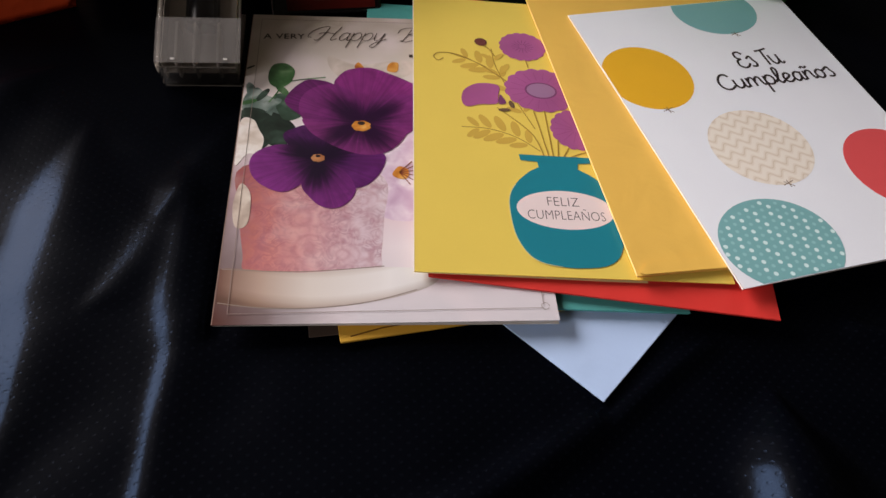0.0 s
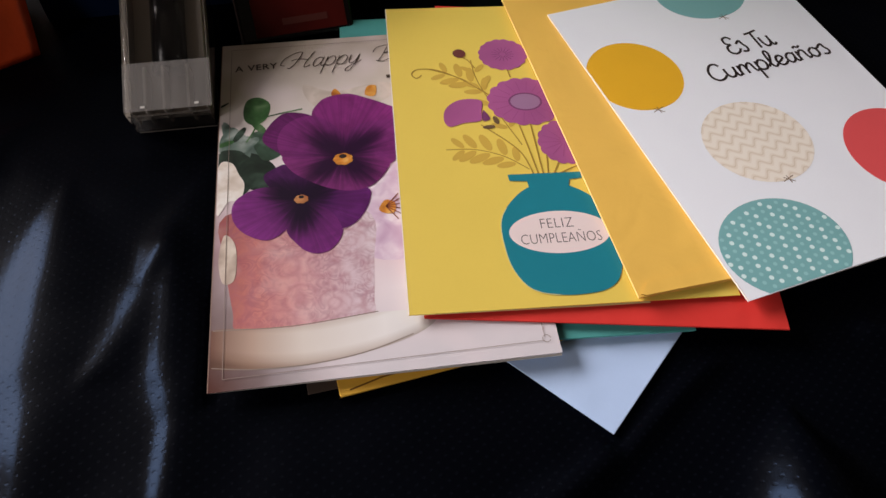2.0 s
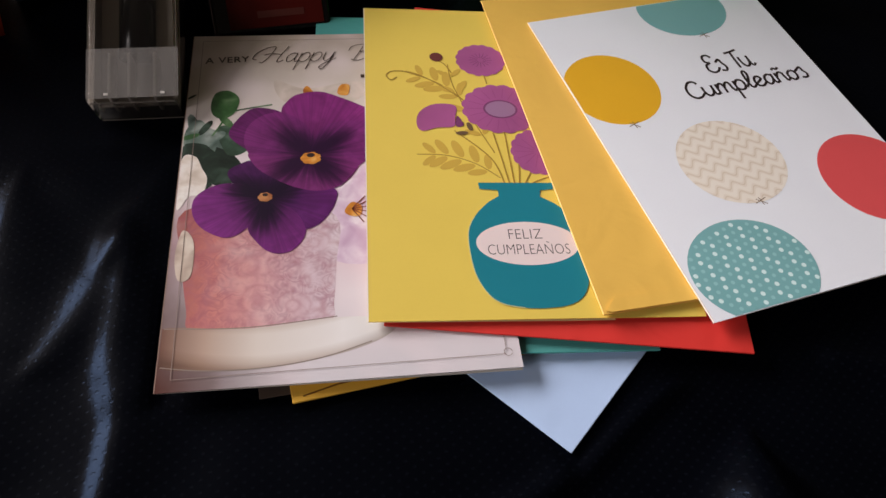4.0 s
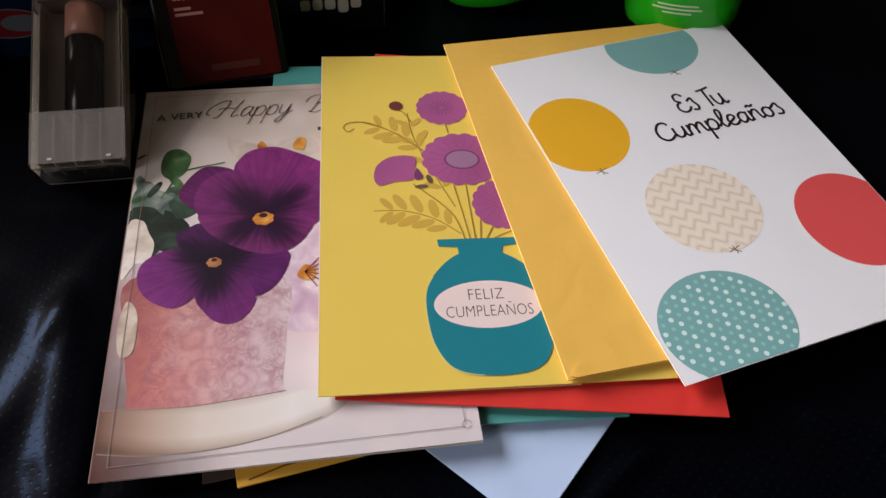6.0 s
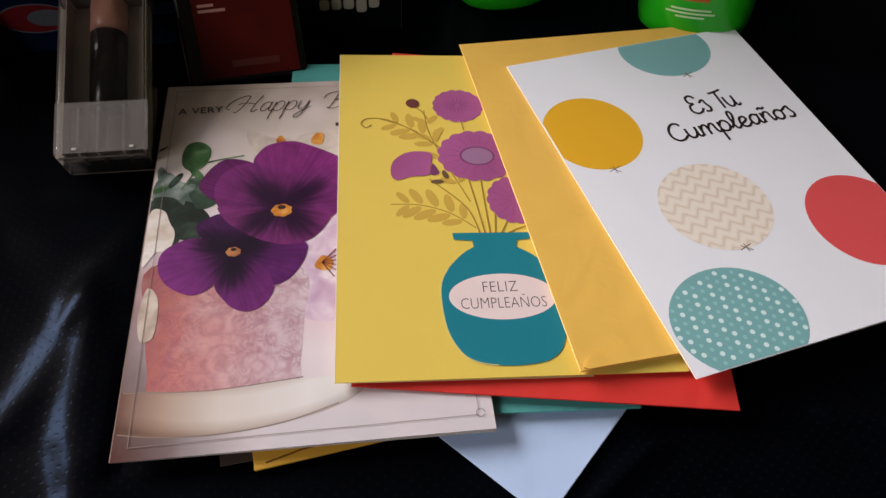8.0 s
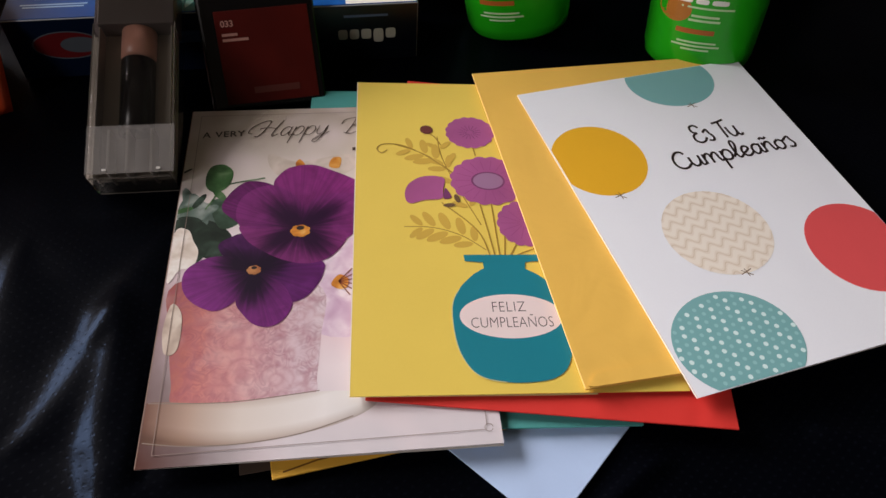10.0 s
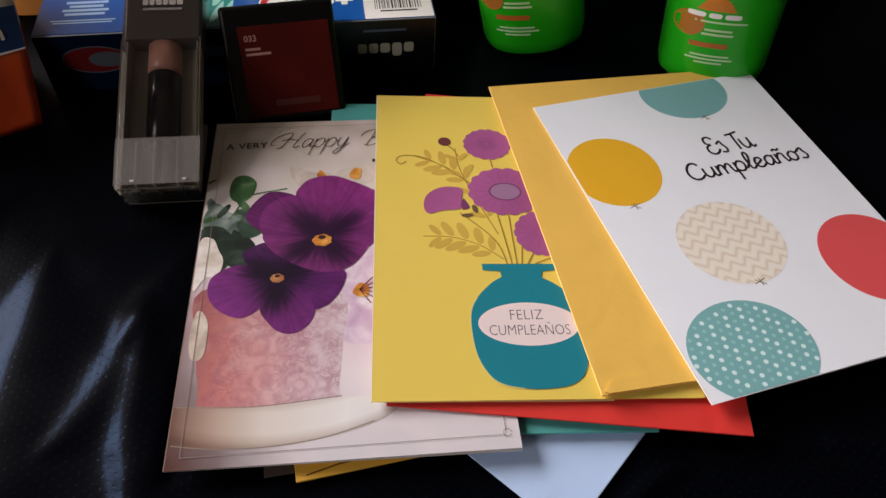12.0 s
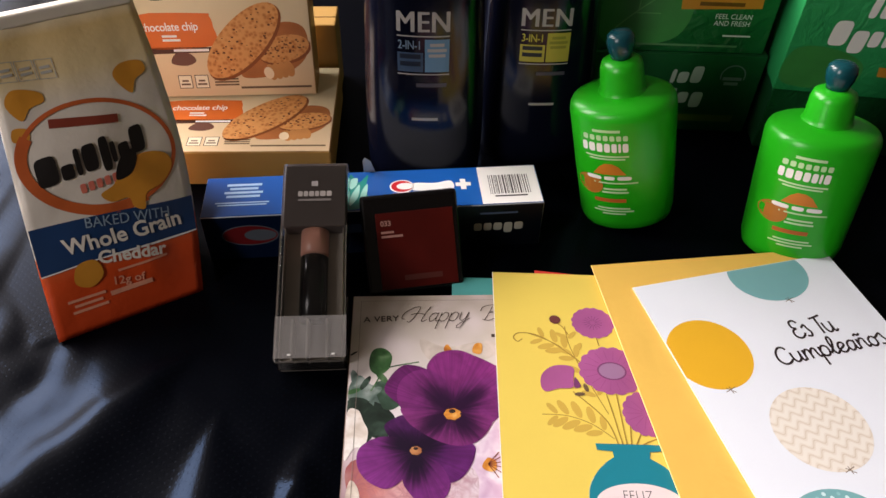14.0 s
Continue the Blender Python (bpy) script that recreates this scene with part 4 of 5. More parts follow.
def build_envelopes():
    envelope(pose(0.1395, -0.0305, 0.0013, 0, 0, 44.5), 0.10, 0.142, printed("pale_blue_paper", "bcd6ff", 0.6, 0.04, wrinkle=0.25), "pale blue envelope lying cornerwise under the cards", False)
    a = math.radians(8.5)
    envelope(pose(0.0455, -0.0052, 0.0034, 0, 0, 8.5), 0.115, 0.165, printed("gold_paper", "efbb48", 0.5, 0.04, wrinkle=0.25), "golden yellow envelope under the pansy card", False, 0.0014)
    e = bpy.data.objects["envelope.001"]
    part("seam", line_bm([[(0.0039, 0.0018), (0.0160, 0.0036), (0.03, 0.0040)]], 0.0006, flat, 0.0001), printed("gold_shade_paper", "7d5417", 0.6), e)
    envelope(pose(0.034, -0.0022, 0.0022, 0, 0, 6), 0.03, 0.06, printed("brown_paper", "4d4038", 0.6), "small brown paper slip under the cards", False, 0.0008)
    envelope(pose(0.0475, 0.0110, 0.0052, 0, 0, -3.0), 0.133, 0.190, printed("aqua_paper", "5bb3b0", 0.55, 0.04, wrinkle=0.25), "aqua paper envelope under the pansy card", False, 0.0014)
    envelope(pose(0.0785, 0.0195, 0.0097, 0, 0.8, -8.8), 0.1375, 0.184, printed("red_paper", "dd3b36", 0.5, 0.05, wrinkle=0.25), "bright red envelope under the yellow card", False)
    envelope(pose(0.1592, 0.0160, 0.0132, 0, 1.2, 5.9), 0.1335, 0.1865, printed("marigold_paper", "f1c45f", 0.42, 0.03, 0.5, wrinkle=0.25), "marigold yellow envelope under the balloon card", True)


build_envelopes()
build_pansy_card()
build_vase_card()
build_balloon_card()

# ---- cosmetics in front ----


def build_brush_box():
    b = thing("makeup_brush_box", pose(-0.0385, 0.137, 0.0003, 21.6, 0, 1.0), "clear plastic box holding a dark makeup brush, propped on toothpaste carton", "brush box")
    w, ln, t = 0.0372, 0.1185, 0.0180
    part("box", box_bm(0, 0, 0, w, ln, t, 0.0012, 2), clear_plastic(), b, "clear folded plastic box")
    part("card_insert", box_bm(0.0012, 0.078, 0.0012, w - 0.0012, ln - 0.0012, t - 0.0006, 0.0006), printed("charcoal_board", "5d5452", 0.4, 0.06), b, "charcoal board insert")
    grey = printed("grey_board", "9a9288", 0.5)
    part("backing_card", box_bm(0.0015, 0.003, 0.0066, w - 0.0015, 0.078, 0.0072), grey, b)
    for x in (0.0022, w - 0.0026):
        part("side_fold", box_bm(x, 0.003, 0.0018, x + 0.0004, 0.0775, t - 0.002), grey, b)
    z = t + 0.0003
    part("printed_mark", box_bm(0.0167, 0.1030, z, 0.0203, 0.1062, z + 0.0001), printed("silver_grey_ink", "9d9796", 0.4), b)
    logo_pills("printed_logo_bar", 0.0092, 0.0965, ((0.0026, 0.0034, 0), (0.0024, 0.0034, 0), (0.0028, 0.0034, 0), (0.0022, 0.0034, 0), (0.0032, 0.0034, 0), (0.0028, 0.0034, 0)), 0.0006, flat, z, printed("dull_silver_ink", "a49d98", 0.4), b)
    bars("printed_line", (w / 2, 0.0935, [0.0185], 0.0014, 0.001, flat, z), printed("dim_ink", "77716e", 0.4), b)
    part("label_band", box_bm(-0.0002, 0.0020, t + 0.0001, w + 0.0002, 0.0250, t + 0.0003), frosted_label(), b, "frosted clear sticker")
    part("end_flap", box_bm(0.0014, 0.0006, 0.0014, w - 0.0014, 0.0010, t - 0.0014), bpy.data.materials["frosted_label"], b, "frosted end flap")
    # pale strips added inside, standing in for streaks reflected in the plastic
    streak = printed("streak_board", "cfc8c0", 0.3)
    for x in (0.0080, 0.0160, 0.0265):
        part("reflection_streak", box_bm(x, 0.003, 0.0018, x + 0.0014, 0.0240, t - 0.0012, 0.0005, 2), streak, b)
    # thin strips along the edges, painted as the light that the plastic catches
    rim = printed("edge_glint_plastic", "57534e", 0.2)
    for x in (0.0, w - 0.0007):
        part("edge_glint", box_bm(x, 0.0012, t - 0.0004, x + 0.0005, 0.078, t + 0.00012, 0.0001, 1), rim, b, "grey strip standing in for light on the plastic edge")
    for zz in (0.0002, t - 0.0009):
        part("edge_glint", box_bm(0.0012, -0.0002, zz, w - 0.0012, 0.0003, zz + 0.0004, 0.0001, 1), rim, b, "grey strip standing in for light on the plastic edge")

    def rod(name, rad, y0, y1, mat, label):
        bm = bmesh.new()
        rings = []
        prof = [(y0, 0.75), (y0 + 0.001, 1), (y1 - 0.001, 1), (y1, 0.75)]
        for y, k in prof:
            rings.append([bm.verts.new((w / 2 + rad * k * math.cos(a * math.pi / 12), y, 0.0096 + rad * k * math.sin(a * math.pi / 12))) for a in range(24)])
        for r, s in zip(rings, rings[1:]):
            for i in range(24):
                bm.faces.new((r[i], r[(i + 1) % 24], s[(i + 1) % 24], s[i]))
        bm.faces.new(rings[0])
        bm.faces.new(rings[-1][::-1])
        bmesh.ops.recalc_face_normals(bm, faces=bm.faces[:])
        part(name, bm, mat, b, label, smooth=True)
    rod("brush_handle", 0.0077, 0.0235, 0.0625, plastic("black_gloss", "060405", 0.25, 0.0, 0.3), "glossy black brush handle")
    rod("brush_collar", 0.0079, 0.0625, 0.0785, plastic("rose_metal", "dba08c", 0.35), "rose pink collar")
    tick = printed("pale_tick", "d8d6d2", 0.4)
    for x in (0.008, 0.031):
        part("printed_mark", box_bm(x - 0.0010, 0.0032, z + 0.0002, x + 0.0008, 0.0042, z + 0.0003), tick, b)


def build_compact():
    k = thing("blush_compact", pose(0.0085, 0.187, 0.0035, 52, 0, 8.0), "square black compact with a deep red blush window", "makeup compact")
    w, h, t = 0.0570, 0.0585, 0.010
    case = plastic("compact_black", "0d0b0d", 0.25)
    case_ob = part("case", box_bm(0, 0, -t, w, h, 0, 0.002, 3), case, k, "glossy black case")
    red = printed("blush_red", "571510", 0.4, 0.25, 0.2)
    part("window", box_bm(0.008, 0.003, 0.0002, w - 0.0035, h - 0.0105, 0.0006, 0.0002, 1), red, k, "deep red window")
    ink = printed("dusty_pink_ink", "b98a80", 0.4)
    part_mesh("lettering", text_me("033", 0.0042, flat, 0.0009, (0.0105, h - 0.0180), 0, 0, 0.0001, 1, 1, "LEFT"), ink, case_ob)
    bars("printed_line", (0.0105, h - 0.0225, [0.0075, 0.0125], 0.0013, 0.0012, flat, 0.0009, 0.0), ink, case_ob)
    bars("printed_line", (0.033, 0.0075, [0.0225], 0.0032, 0.001, flat, 0.0009), printed("faded_rose_ink", "5c2c26", 0.4), case_ob)


build_brush_box()
build_compact()

# ---- packs and bottles at the back ----


def carton(name, m, w, d, h, mats, label, category, group=""):
    """A folded board carton: six panels of their own on a board core. w along x, d along y, h up."""
    c = thing(name, m, label, category, group)
    body, top, front, side = mats
    part("body", box_bm(0, 0, 0, w, d, h, 0.0006, 2), body, c)
    e = 0.0004
    top_face = part("top_panel", box_bm(e, e, h, w - e, d - e, h + 0.0004), top, c)
    front_face = part("front_panel", box_bm(e, -0.0004, e, w - e, 0, h - e), front, c)
    part("end_panel", box_bm(w, e, e, w + 0.0004, d - e, h - e), side, c)
    return c, front_face, top_face


def on_front(u, v, layer):
    return Vector((u, -0.00045 - 0.15 * layer, v))


def on_top(h):
    return lambda u, v, layer: Vector((u, v, h + 0.00045 + 0.15 * layer))


def build_toothpaste():
    w, d, h = 0.205, 0.0365, 0.0345
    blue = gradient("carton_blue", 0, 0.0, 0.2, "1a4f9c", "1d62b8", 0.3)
    # dark front print, darkened further so the shade is in its colour
    front = gradient("shaded_front_ink", 0, 0.06, 0.16, "06142c", "06080b", 0.3)
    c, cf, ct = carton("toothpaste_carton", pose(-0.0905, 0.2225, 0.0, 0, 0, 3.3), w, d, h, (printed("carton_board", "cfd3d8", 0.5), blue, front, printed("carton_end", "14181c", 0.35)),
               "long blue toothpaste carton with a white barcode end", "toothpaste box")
    T = on_top(h)
    part("printed_patch", grid_bm(0.1675, 0.0006, 0.2043, d - 0.0006, T, 0.0001, 1, 1), WHITE_INK, ct, "white barcode patch")
    bm, x = bmesh.new(), 0.1735
    rnd = random.Random(4)
    while x < 0.1985:
        wd = rnd.choice((0.00035, 0.0006, 0.001))
        bm.faces.new([bm.verts.new(T(a, b, 0.0003)) for a, b in ((x, 0.0095), (x + wd, 0.0095), (x + wd, 0.0275), (x, 0.0275))])
        x += wd + rnd.choice((0.0004, 0.0007, 0.0009))
    tagged(part("barcode", bm, DARK_INK, ct, "black barcode stripes"), kind="stuff")
    bars("printed_line", (0.186, 0.0068, [0.02], 0.0013, 0.001, T, 0.0003), DARK_INK, ct)
    leaf = printed("mint_ink", "2a8f86", 0.35, 0.3)
    part("printed_splash", sheet_bm(smooth_loop([(0.086, 0.002), (0.084, 0.015), (0.088, 0.034), (0.093, 0.026), (0.099, 0.033), (0.097, 0.018), (0.101, 0.008), (0.094, 0.002)]), T, 0.0002), leaf, ct, "mint green splash")
    for pts in ([(0.087, 0.004), (0.0885, 0.014), (0.0935, 0.024), (0.0925, 0.012)], [(0.0935, 0.004), (0.0945, 0.016), (0.0985, 0.0245), (0.0975, 0.012)], [(0.088, 0.020), (0.0885, 0.029), (0.0925, 0.030), (0.0915, 0.023)]):
        part("printed_splash", sheet_bm(smooth_loop(pts), T, 0.0003), printed("pale_mint_ink", "a5dcd0", 0.35, 0.2), ct)
    bm = bmesh.new()
    tab = [bm.verts.new(Vector(p)) for p in ((0.0965, d, h), (0.1035, d, h), (0.1010, d + 0.001, h + 0.0075), (0.0975, d + 0.0015, h + 0.0100), (0.0960, d + 0.001, h + 0.0080))]
    rear = [bm.verts.new(v.co + Vector((0, 0.0004, 0))) for v in tab]
    bm.faces.new(tab)
    bm.faces.new(rear[::-1])
    for a in range(5):
        bm.faces.new((tab[a], rear[a], rear[(a + 1) % 5], tab[(a + 1) % 5]))
    part("end_tab", bm, bpy.data.materials["carton_board"], c, "pale torn paper tab")
    red = printed("signal_red_ink", "c4232c", 0.35)
    part("printed_swoosh", sheet_bm(oval(0.1195, 0.0205, 0.0075, 0.0062), T, 0.0003), WHITE_INK, ct)
    part("printed_swoosh", sheet_bm(oval(0.1195, 0.0205, 0.0066, 0.0053), T, 0.0004), red, ct)
    part("printed_swoosh", sheet_bm(oval(0.1215, 0.0205, 0.0052, 0.0031), T, 0.0005), WHITE_INK, ct)
    part("printed_logo_bar", sheet_bm(smooth_loop([(0.126, 0.0165), (0.127, 0.023), (0.14, 0.0225), (0.150, 0.024), (0.151, 0.0165), (0.14, 0.0155)]), T, 0.0003), WHITE_INK, ct)
    part("printed_logo_bar", bars_bm(0.1575, 0.0185, [0.0095], 0.0034, 0, T, 0.0003), WHITE_INK, ct)
    part("printed_logo_bar", bars_bm(0.1575, 0.0152, [0.0034], 0.0100, 0, T, 0.00035), WHITE_INK, ct)
    sky_ink = printed("sky_ink", "a9cdf0", 0.4)
    bars("printed_line", (0.0235, 0.0275, [0.021, 0.017, 0.023, 0.02], 0.0021, 0.0015, T, 0.0002), sky_ink, ct)
    bars("printed_line", (0.0235, 0.0115, [0.032, 0.029], 0.0011, 0.001, T, 0.0002), sky_ink, ct)
    bars("printed_line", (0.0615, 0.0275, [0.021, 0.024, 0.02, 0.022], 0.0021, 0.0015, T, 0.0002), sky_ink, ct)
    # front logo: dimmed copies of the top's white and red, shade painted in
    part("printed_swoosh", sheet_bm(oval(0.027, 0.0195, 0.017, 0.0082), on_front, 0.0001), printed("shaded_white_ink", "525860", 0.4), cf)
    part("printed_swoosh", sheet_bm(oval(0.027, 0.0195, 0.0162, 0.0075), on_front, 0.0002), printed("shaded_red_ink", "64171b", 0.35), cf)
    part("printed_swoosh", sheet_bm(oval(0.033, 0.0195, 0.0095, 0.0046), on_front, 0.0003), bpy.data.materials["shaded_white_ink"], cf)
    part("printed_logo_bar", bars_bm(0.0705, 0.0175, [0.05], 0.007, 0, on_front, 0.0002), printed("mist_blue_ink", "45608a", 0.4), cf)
    silver = printed("silver_ink", "a9a99c", 0.35)
    logo_pills("printed_logo_bar", 0.1625, 0.0140, ((0.0050, 0.0062, 0), (0.0050, 0.0062, 0), (0.0054, 0.0062, 0), (0.0054, 0.0085, 0.0023), (0.0054, 0.0062, 0)), 0.0011, on_front, 0.0002, silver, cf)
    bars("printed_line", (0.1775, 0.0275, [0.023], 0.0014, 0, on_front, 0.0002), printed("dull_blue_ink", "4a5a78", 0.4), cf)


def loft(rings, cap_low=True, cap_high=True):
    bm = bmesh.new()
    vs = [[bm.verts.new(p) for p in r] for r in rings]
    n = len(vs[0])
    for a, b in zip(vs, vs[1:]):
        for i in range(n):
            bm.faces.new((a[i], a[(i + 1) % n], b[(i + 1) % n], b[i]))
    if cap_low:
        bm.faces.new(vs[0][::-1])
    if cap_high:
        bm.faces.new(vs[-1])
    bmesh.ops.recalc_face_normals(bm, faces=bm.faces[:])
    return bm


def ring(z, a, b, n=48, p=2.0, cx=0.0, cy=0.0):
    out = []
    for i in range(n):
        t = 2 * math.pi * i / n
        c, s = math.cos(t), math.sin(t)
        out.append((cx + a * math.copysign(abs(c) ** (2 / p), c), cy + b * math.copysign(abs(s) ** (2 / p), s), z))
    return out


def lerp_profile(profile, z):
    for (z0, a0, b0), (z1, a1, b1) in zip(profile, profile[1:]):
        if z <= z1:
            t = (z - z0) / (z1 - z0) if z1 > z0 else 0
            return a0 + (a1 - a0) * t, b0 + (b1 - b0) * t
    return profile[-1][1:]


def wrap(profile, p=2.0):
    """Lays print onto the front of a bottle."""
    def where(u, v, layer):
        a, b = lerp_profile(profile, v)
        k = min(0.98, abs(u) / a)
        return Vector((u, -(b + 0.00015 + 0.5 * layer) * (1 - k ** p) ** (1 / p), v))
    return where


def build_cream_bottle(m, label):
    c = thing("hair_cream_bottle", m, label, "bottle", "green hair cream bottles")
    green = plastic("lime_plastic", "24b219", 0.3, 0.0)
    prof = [(0.0, 0.0255, 0.0205), (0.0025, 0.0285, 0.0235), (0.008, 0.0298, 0.0248), (0.05, 0.0312, 0.0262), (0.0755, 0.0318, 0.0268), (0.0785, 0.0312, 0.0262), (0.0805, 0.0300, 0.0250), (0.0820, 0.0275, 0.0228), (0.0835, 0.0225, 0.0195), (0.0848, 0.0150, 0.0150)]
    body = part("body", loft([ring(z, a, b, 56, 2.15) for z, a, b in prof]), green, c, smooth=True)
    cap = [(0.0842, 0.0148), (0.0852, 0.0140), (0.0875, 0.0132), (0.098, 0.0126), (0.1015, 0.0115), (0.1035, 0.0080)]
    part("collar", loft([ring(z, r, r, 40) for z, r in cap]), green, c, "lime green screw collar", smooth=True)
    knob = [(0.1033, 0.0060), (0.1055, 0.0064), (0.1085, 0.0076), (0.1125, 0.0082), (0.1160, 0.0077), (0.1178, 0.0058), (0.1185, 0.0025)]
    part("pump_knob", loft([ring(z, r, r, 36) for z, r in knob]), plastic("teal_plastic", "0d454d", 0.25), c, "dark teal rounded knob", smooth=True)
    on_body = wrap(prof, 2.15)

    def S(u, v, layer):
        return on_body(u * 1.3 + 0.0015, v, layer)
    mint = printed("mint_white_ink", "bfe3b0", 0.4)
    orange = printed("label_orange_ink", "d0802a", 0.4, 0.15)
    bars("printed_line", (-0.0080, 0.0705, [0.0125], 0.0017, 0.001, S, 0.0001), mint, body)
    logo_pills("printed_logo_bar", -0.0185, 0.0652, tuple((0.0022, 0.0034, 0) for _ in range(7)), 0.0008, S, 0.0001, mint, body)
    logo_pills("printed_logo_bar", -0.0190, 0.0578, tuple((w, 0.0058, 0) for w in (0.0022, 0.0028, 0.0027, 0.0027, 0.0024, 0.0012, 0.0026)), 0.0007, S, 0.0001, WHITE_INK, body)
    bars("printed_line", (-0.0080, 0.0545, [0.0200, 0.0165], 0.0010, 0.0008, S, 0.0001), mint, body)
    part("printed_emblem", draped_bm([(-0.0150, 0.0425), (-0.0120, 0.0478), (-0.0095, 0.0500), (-0.0060, 0.0500), (-0.0030, 0.0480), (0.0005, 0.0425)], S, 0.0001), orange, body, "orange emblem")
    part("printed_emblem", draped_bm(oval(-0.0165, 0.0345, 0.0058, 0.0068, 0, 24), S, 0.0001), printed("amber_ink", "b9762f", 0.4, 0.2), body, "round amber emblem")
    logo_pills("printed_logo_bar", -0.0180, 0.0388, tuple((w, 0.0026, 0) for w in (0.0068, 0.0050, 0.0066)), 0.0012, S, 0.0002, WHITE_INK, body)
    bars("printed_line", (-0.0045, 0.0362, [0.0205], 0.0010, 0.001, S, 0.0002), mint, body)
    bars("printed_line", (-0.0050, 0.0318, [0.0110, 0.0125], 0.0012, 0.0011, S, 0.0002), mint, body)
    bars("printed_line", (-0.0075, 0.0228, [0.0150], 0.0026, 0.001, S, 0.0001), printed("rust_ink", "b5622a", 0.4), body)
    bars("printed_line", (-0.0060, 0.0178, [0.0155, 0.0189, 0.0112], 0.0010, 0.0010, S, 0.0001), mint, body)
    return c


def build_wash_bottle(m, patch, big, label):
    c = thing("body_wash_bottle", m, label, "bottle", "dark wash bottles")
    prof = [(0.0, 0.033, 0.020), (0.003, 0.0365, 0.0228), (0.012, 0.0382, 0.0240), (0.04, 0.0388, 0.0243), (0.08, 0.0378, 0.0240), (0.12, 0.0362, 0.0235), (0.16, 0.0345, 0.0228), (0.180, 0.030, 0.020), (0.190, 0.021, 0.017)]
    body = part("body", loft([ring(z, a, b, 56, 2.3) for z, a, b in prof]), plastic("navy_plastic", "0a0d1c", 0.16), c, smooth=True)
    part("cap", loft([ring(z, a, b, 48, 2.3) for z, a, b in ((0.1895, 0.020, 0.016), (0.192, 0.0215, 0.017), (0.212, 0.0215, 0.017), (0.215, 0.019, 0.015))]), plastic("cap_black", "0b0d14", 0.35), c, "black flip cap", smooth=True)
    S = wrap(prof, 2.3)
    silver = printed("satin_silver_ink", "a5a29e", 0.35)
    part_mesh("lettering", text_me("MEN", 0.0180, S, 0.0002, (0.0, 0.1150), 0, 0, 0.0, 1.06, 0.86, "CENTER", 0.00045), silver, body, "bold silver capitals")
    part("printed_rule", bars_bm(0.0, 0.1118, [0.0312], 0.0008, 0.001, S, 0.0001, 0.5, 10), silver, body)
    part("printed_rule", bars_bm(0.0, 0.0872, [0.0312], 0.0008, 0.001, S, 0.0001, 0.5, 10), silver, body)
    part("printed_patch", grid_bm(0.001, 0.0892, 0.0155, 0.1103, S, 0.0001, 6, 2), patch, body)
    dim = printed("slate_ink", "3b4f68", 0.4)
    part("printed_patch", grid_bm(-0.0155, 0.0892, 0.0, 0.1018, S, 0.0001, 6, 2), patch if big == "3-IN-1" else dim, body)
    part_mesh("lettering", text_me(big, 0.0078, S, 0.0006, (-0.0080, 0.1042), 0, 0, 0.0001, 0.95, 0.72), printed("steel_ink", "6c8094", 0.4) if big == "2-IN-1" else patch, body)
    bars("printed_line", (-0.0078, 0.0978, [0.0125, 0.0125], 0.003, 0.0018, S, 0.0002), printed("night_ink", "1b2433", 0.4), body)
    bars("printed_line", (0.0083, 0.1058, [0.0085, 0.0115, 0.010], 0.002, 0.0014, S, 0.0002), silver if big == "2-IN-1" else printed("khaki_ink", "8c8a35", 0.4), body)
    bars("printed_line", (0.005, 0.0790, [0.0185], 0.0026, 0.001, S, 0.0001), printed("smoke_ink", "4b4a55", 0.4), body)
    bars("printed_line", (0.001, 0.0550, [0.0165], 0.0020, 0.001, S, 0.0001), silver, body)
    return c


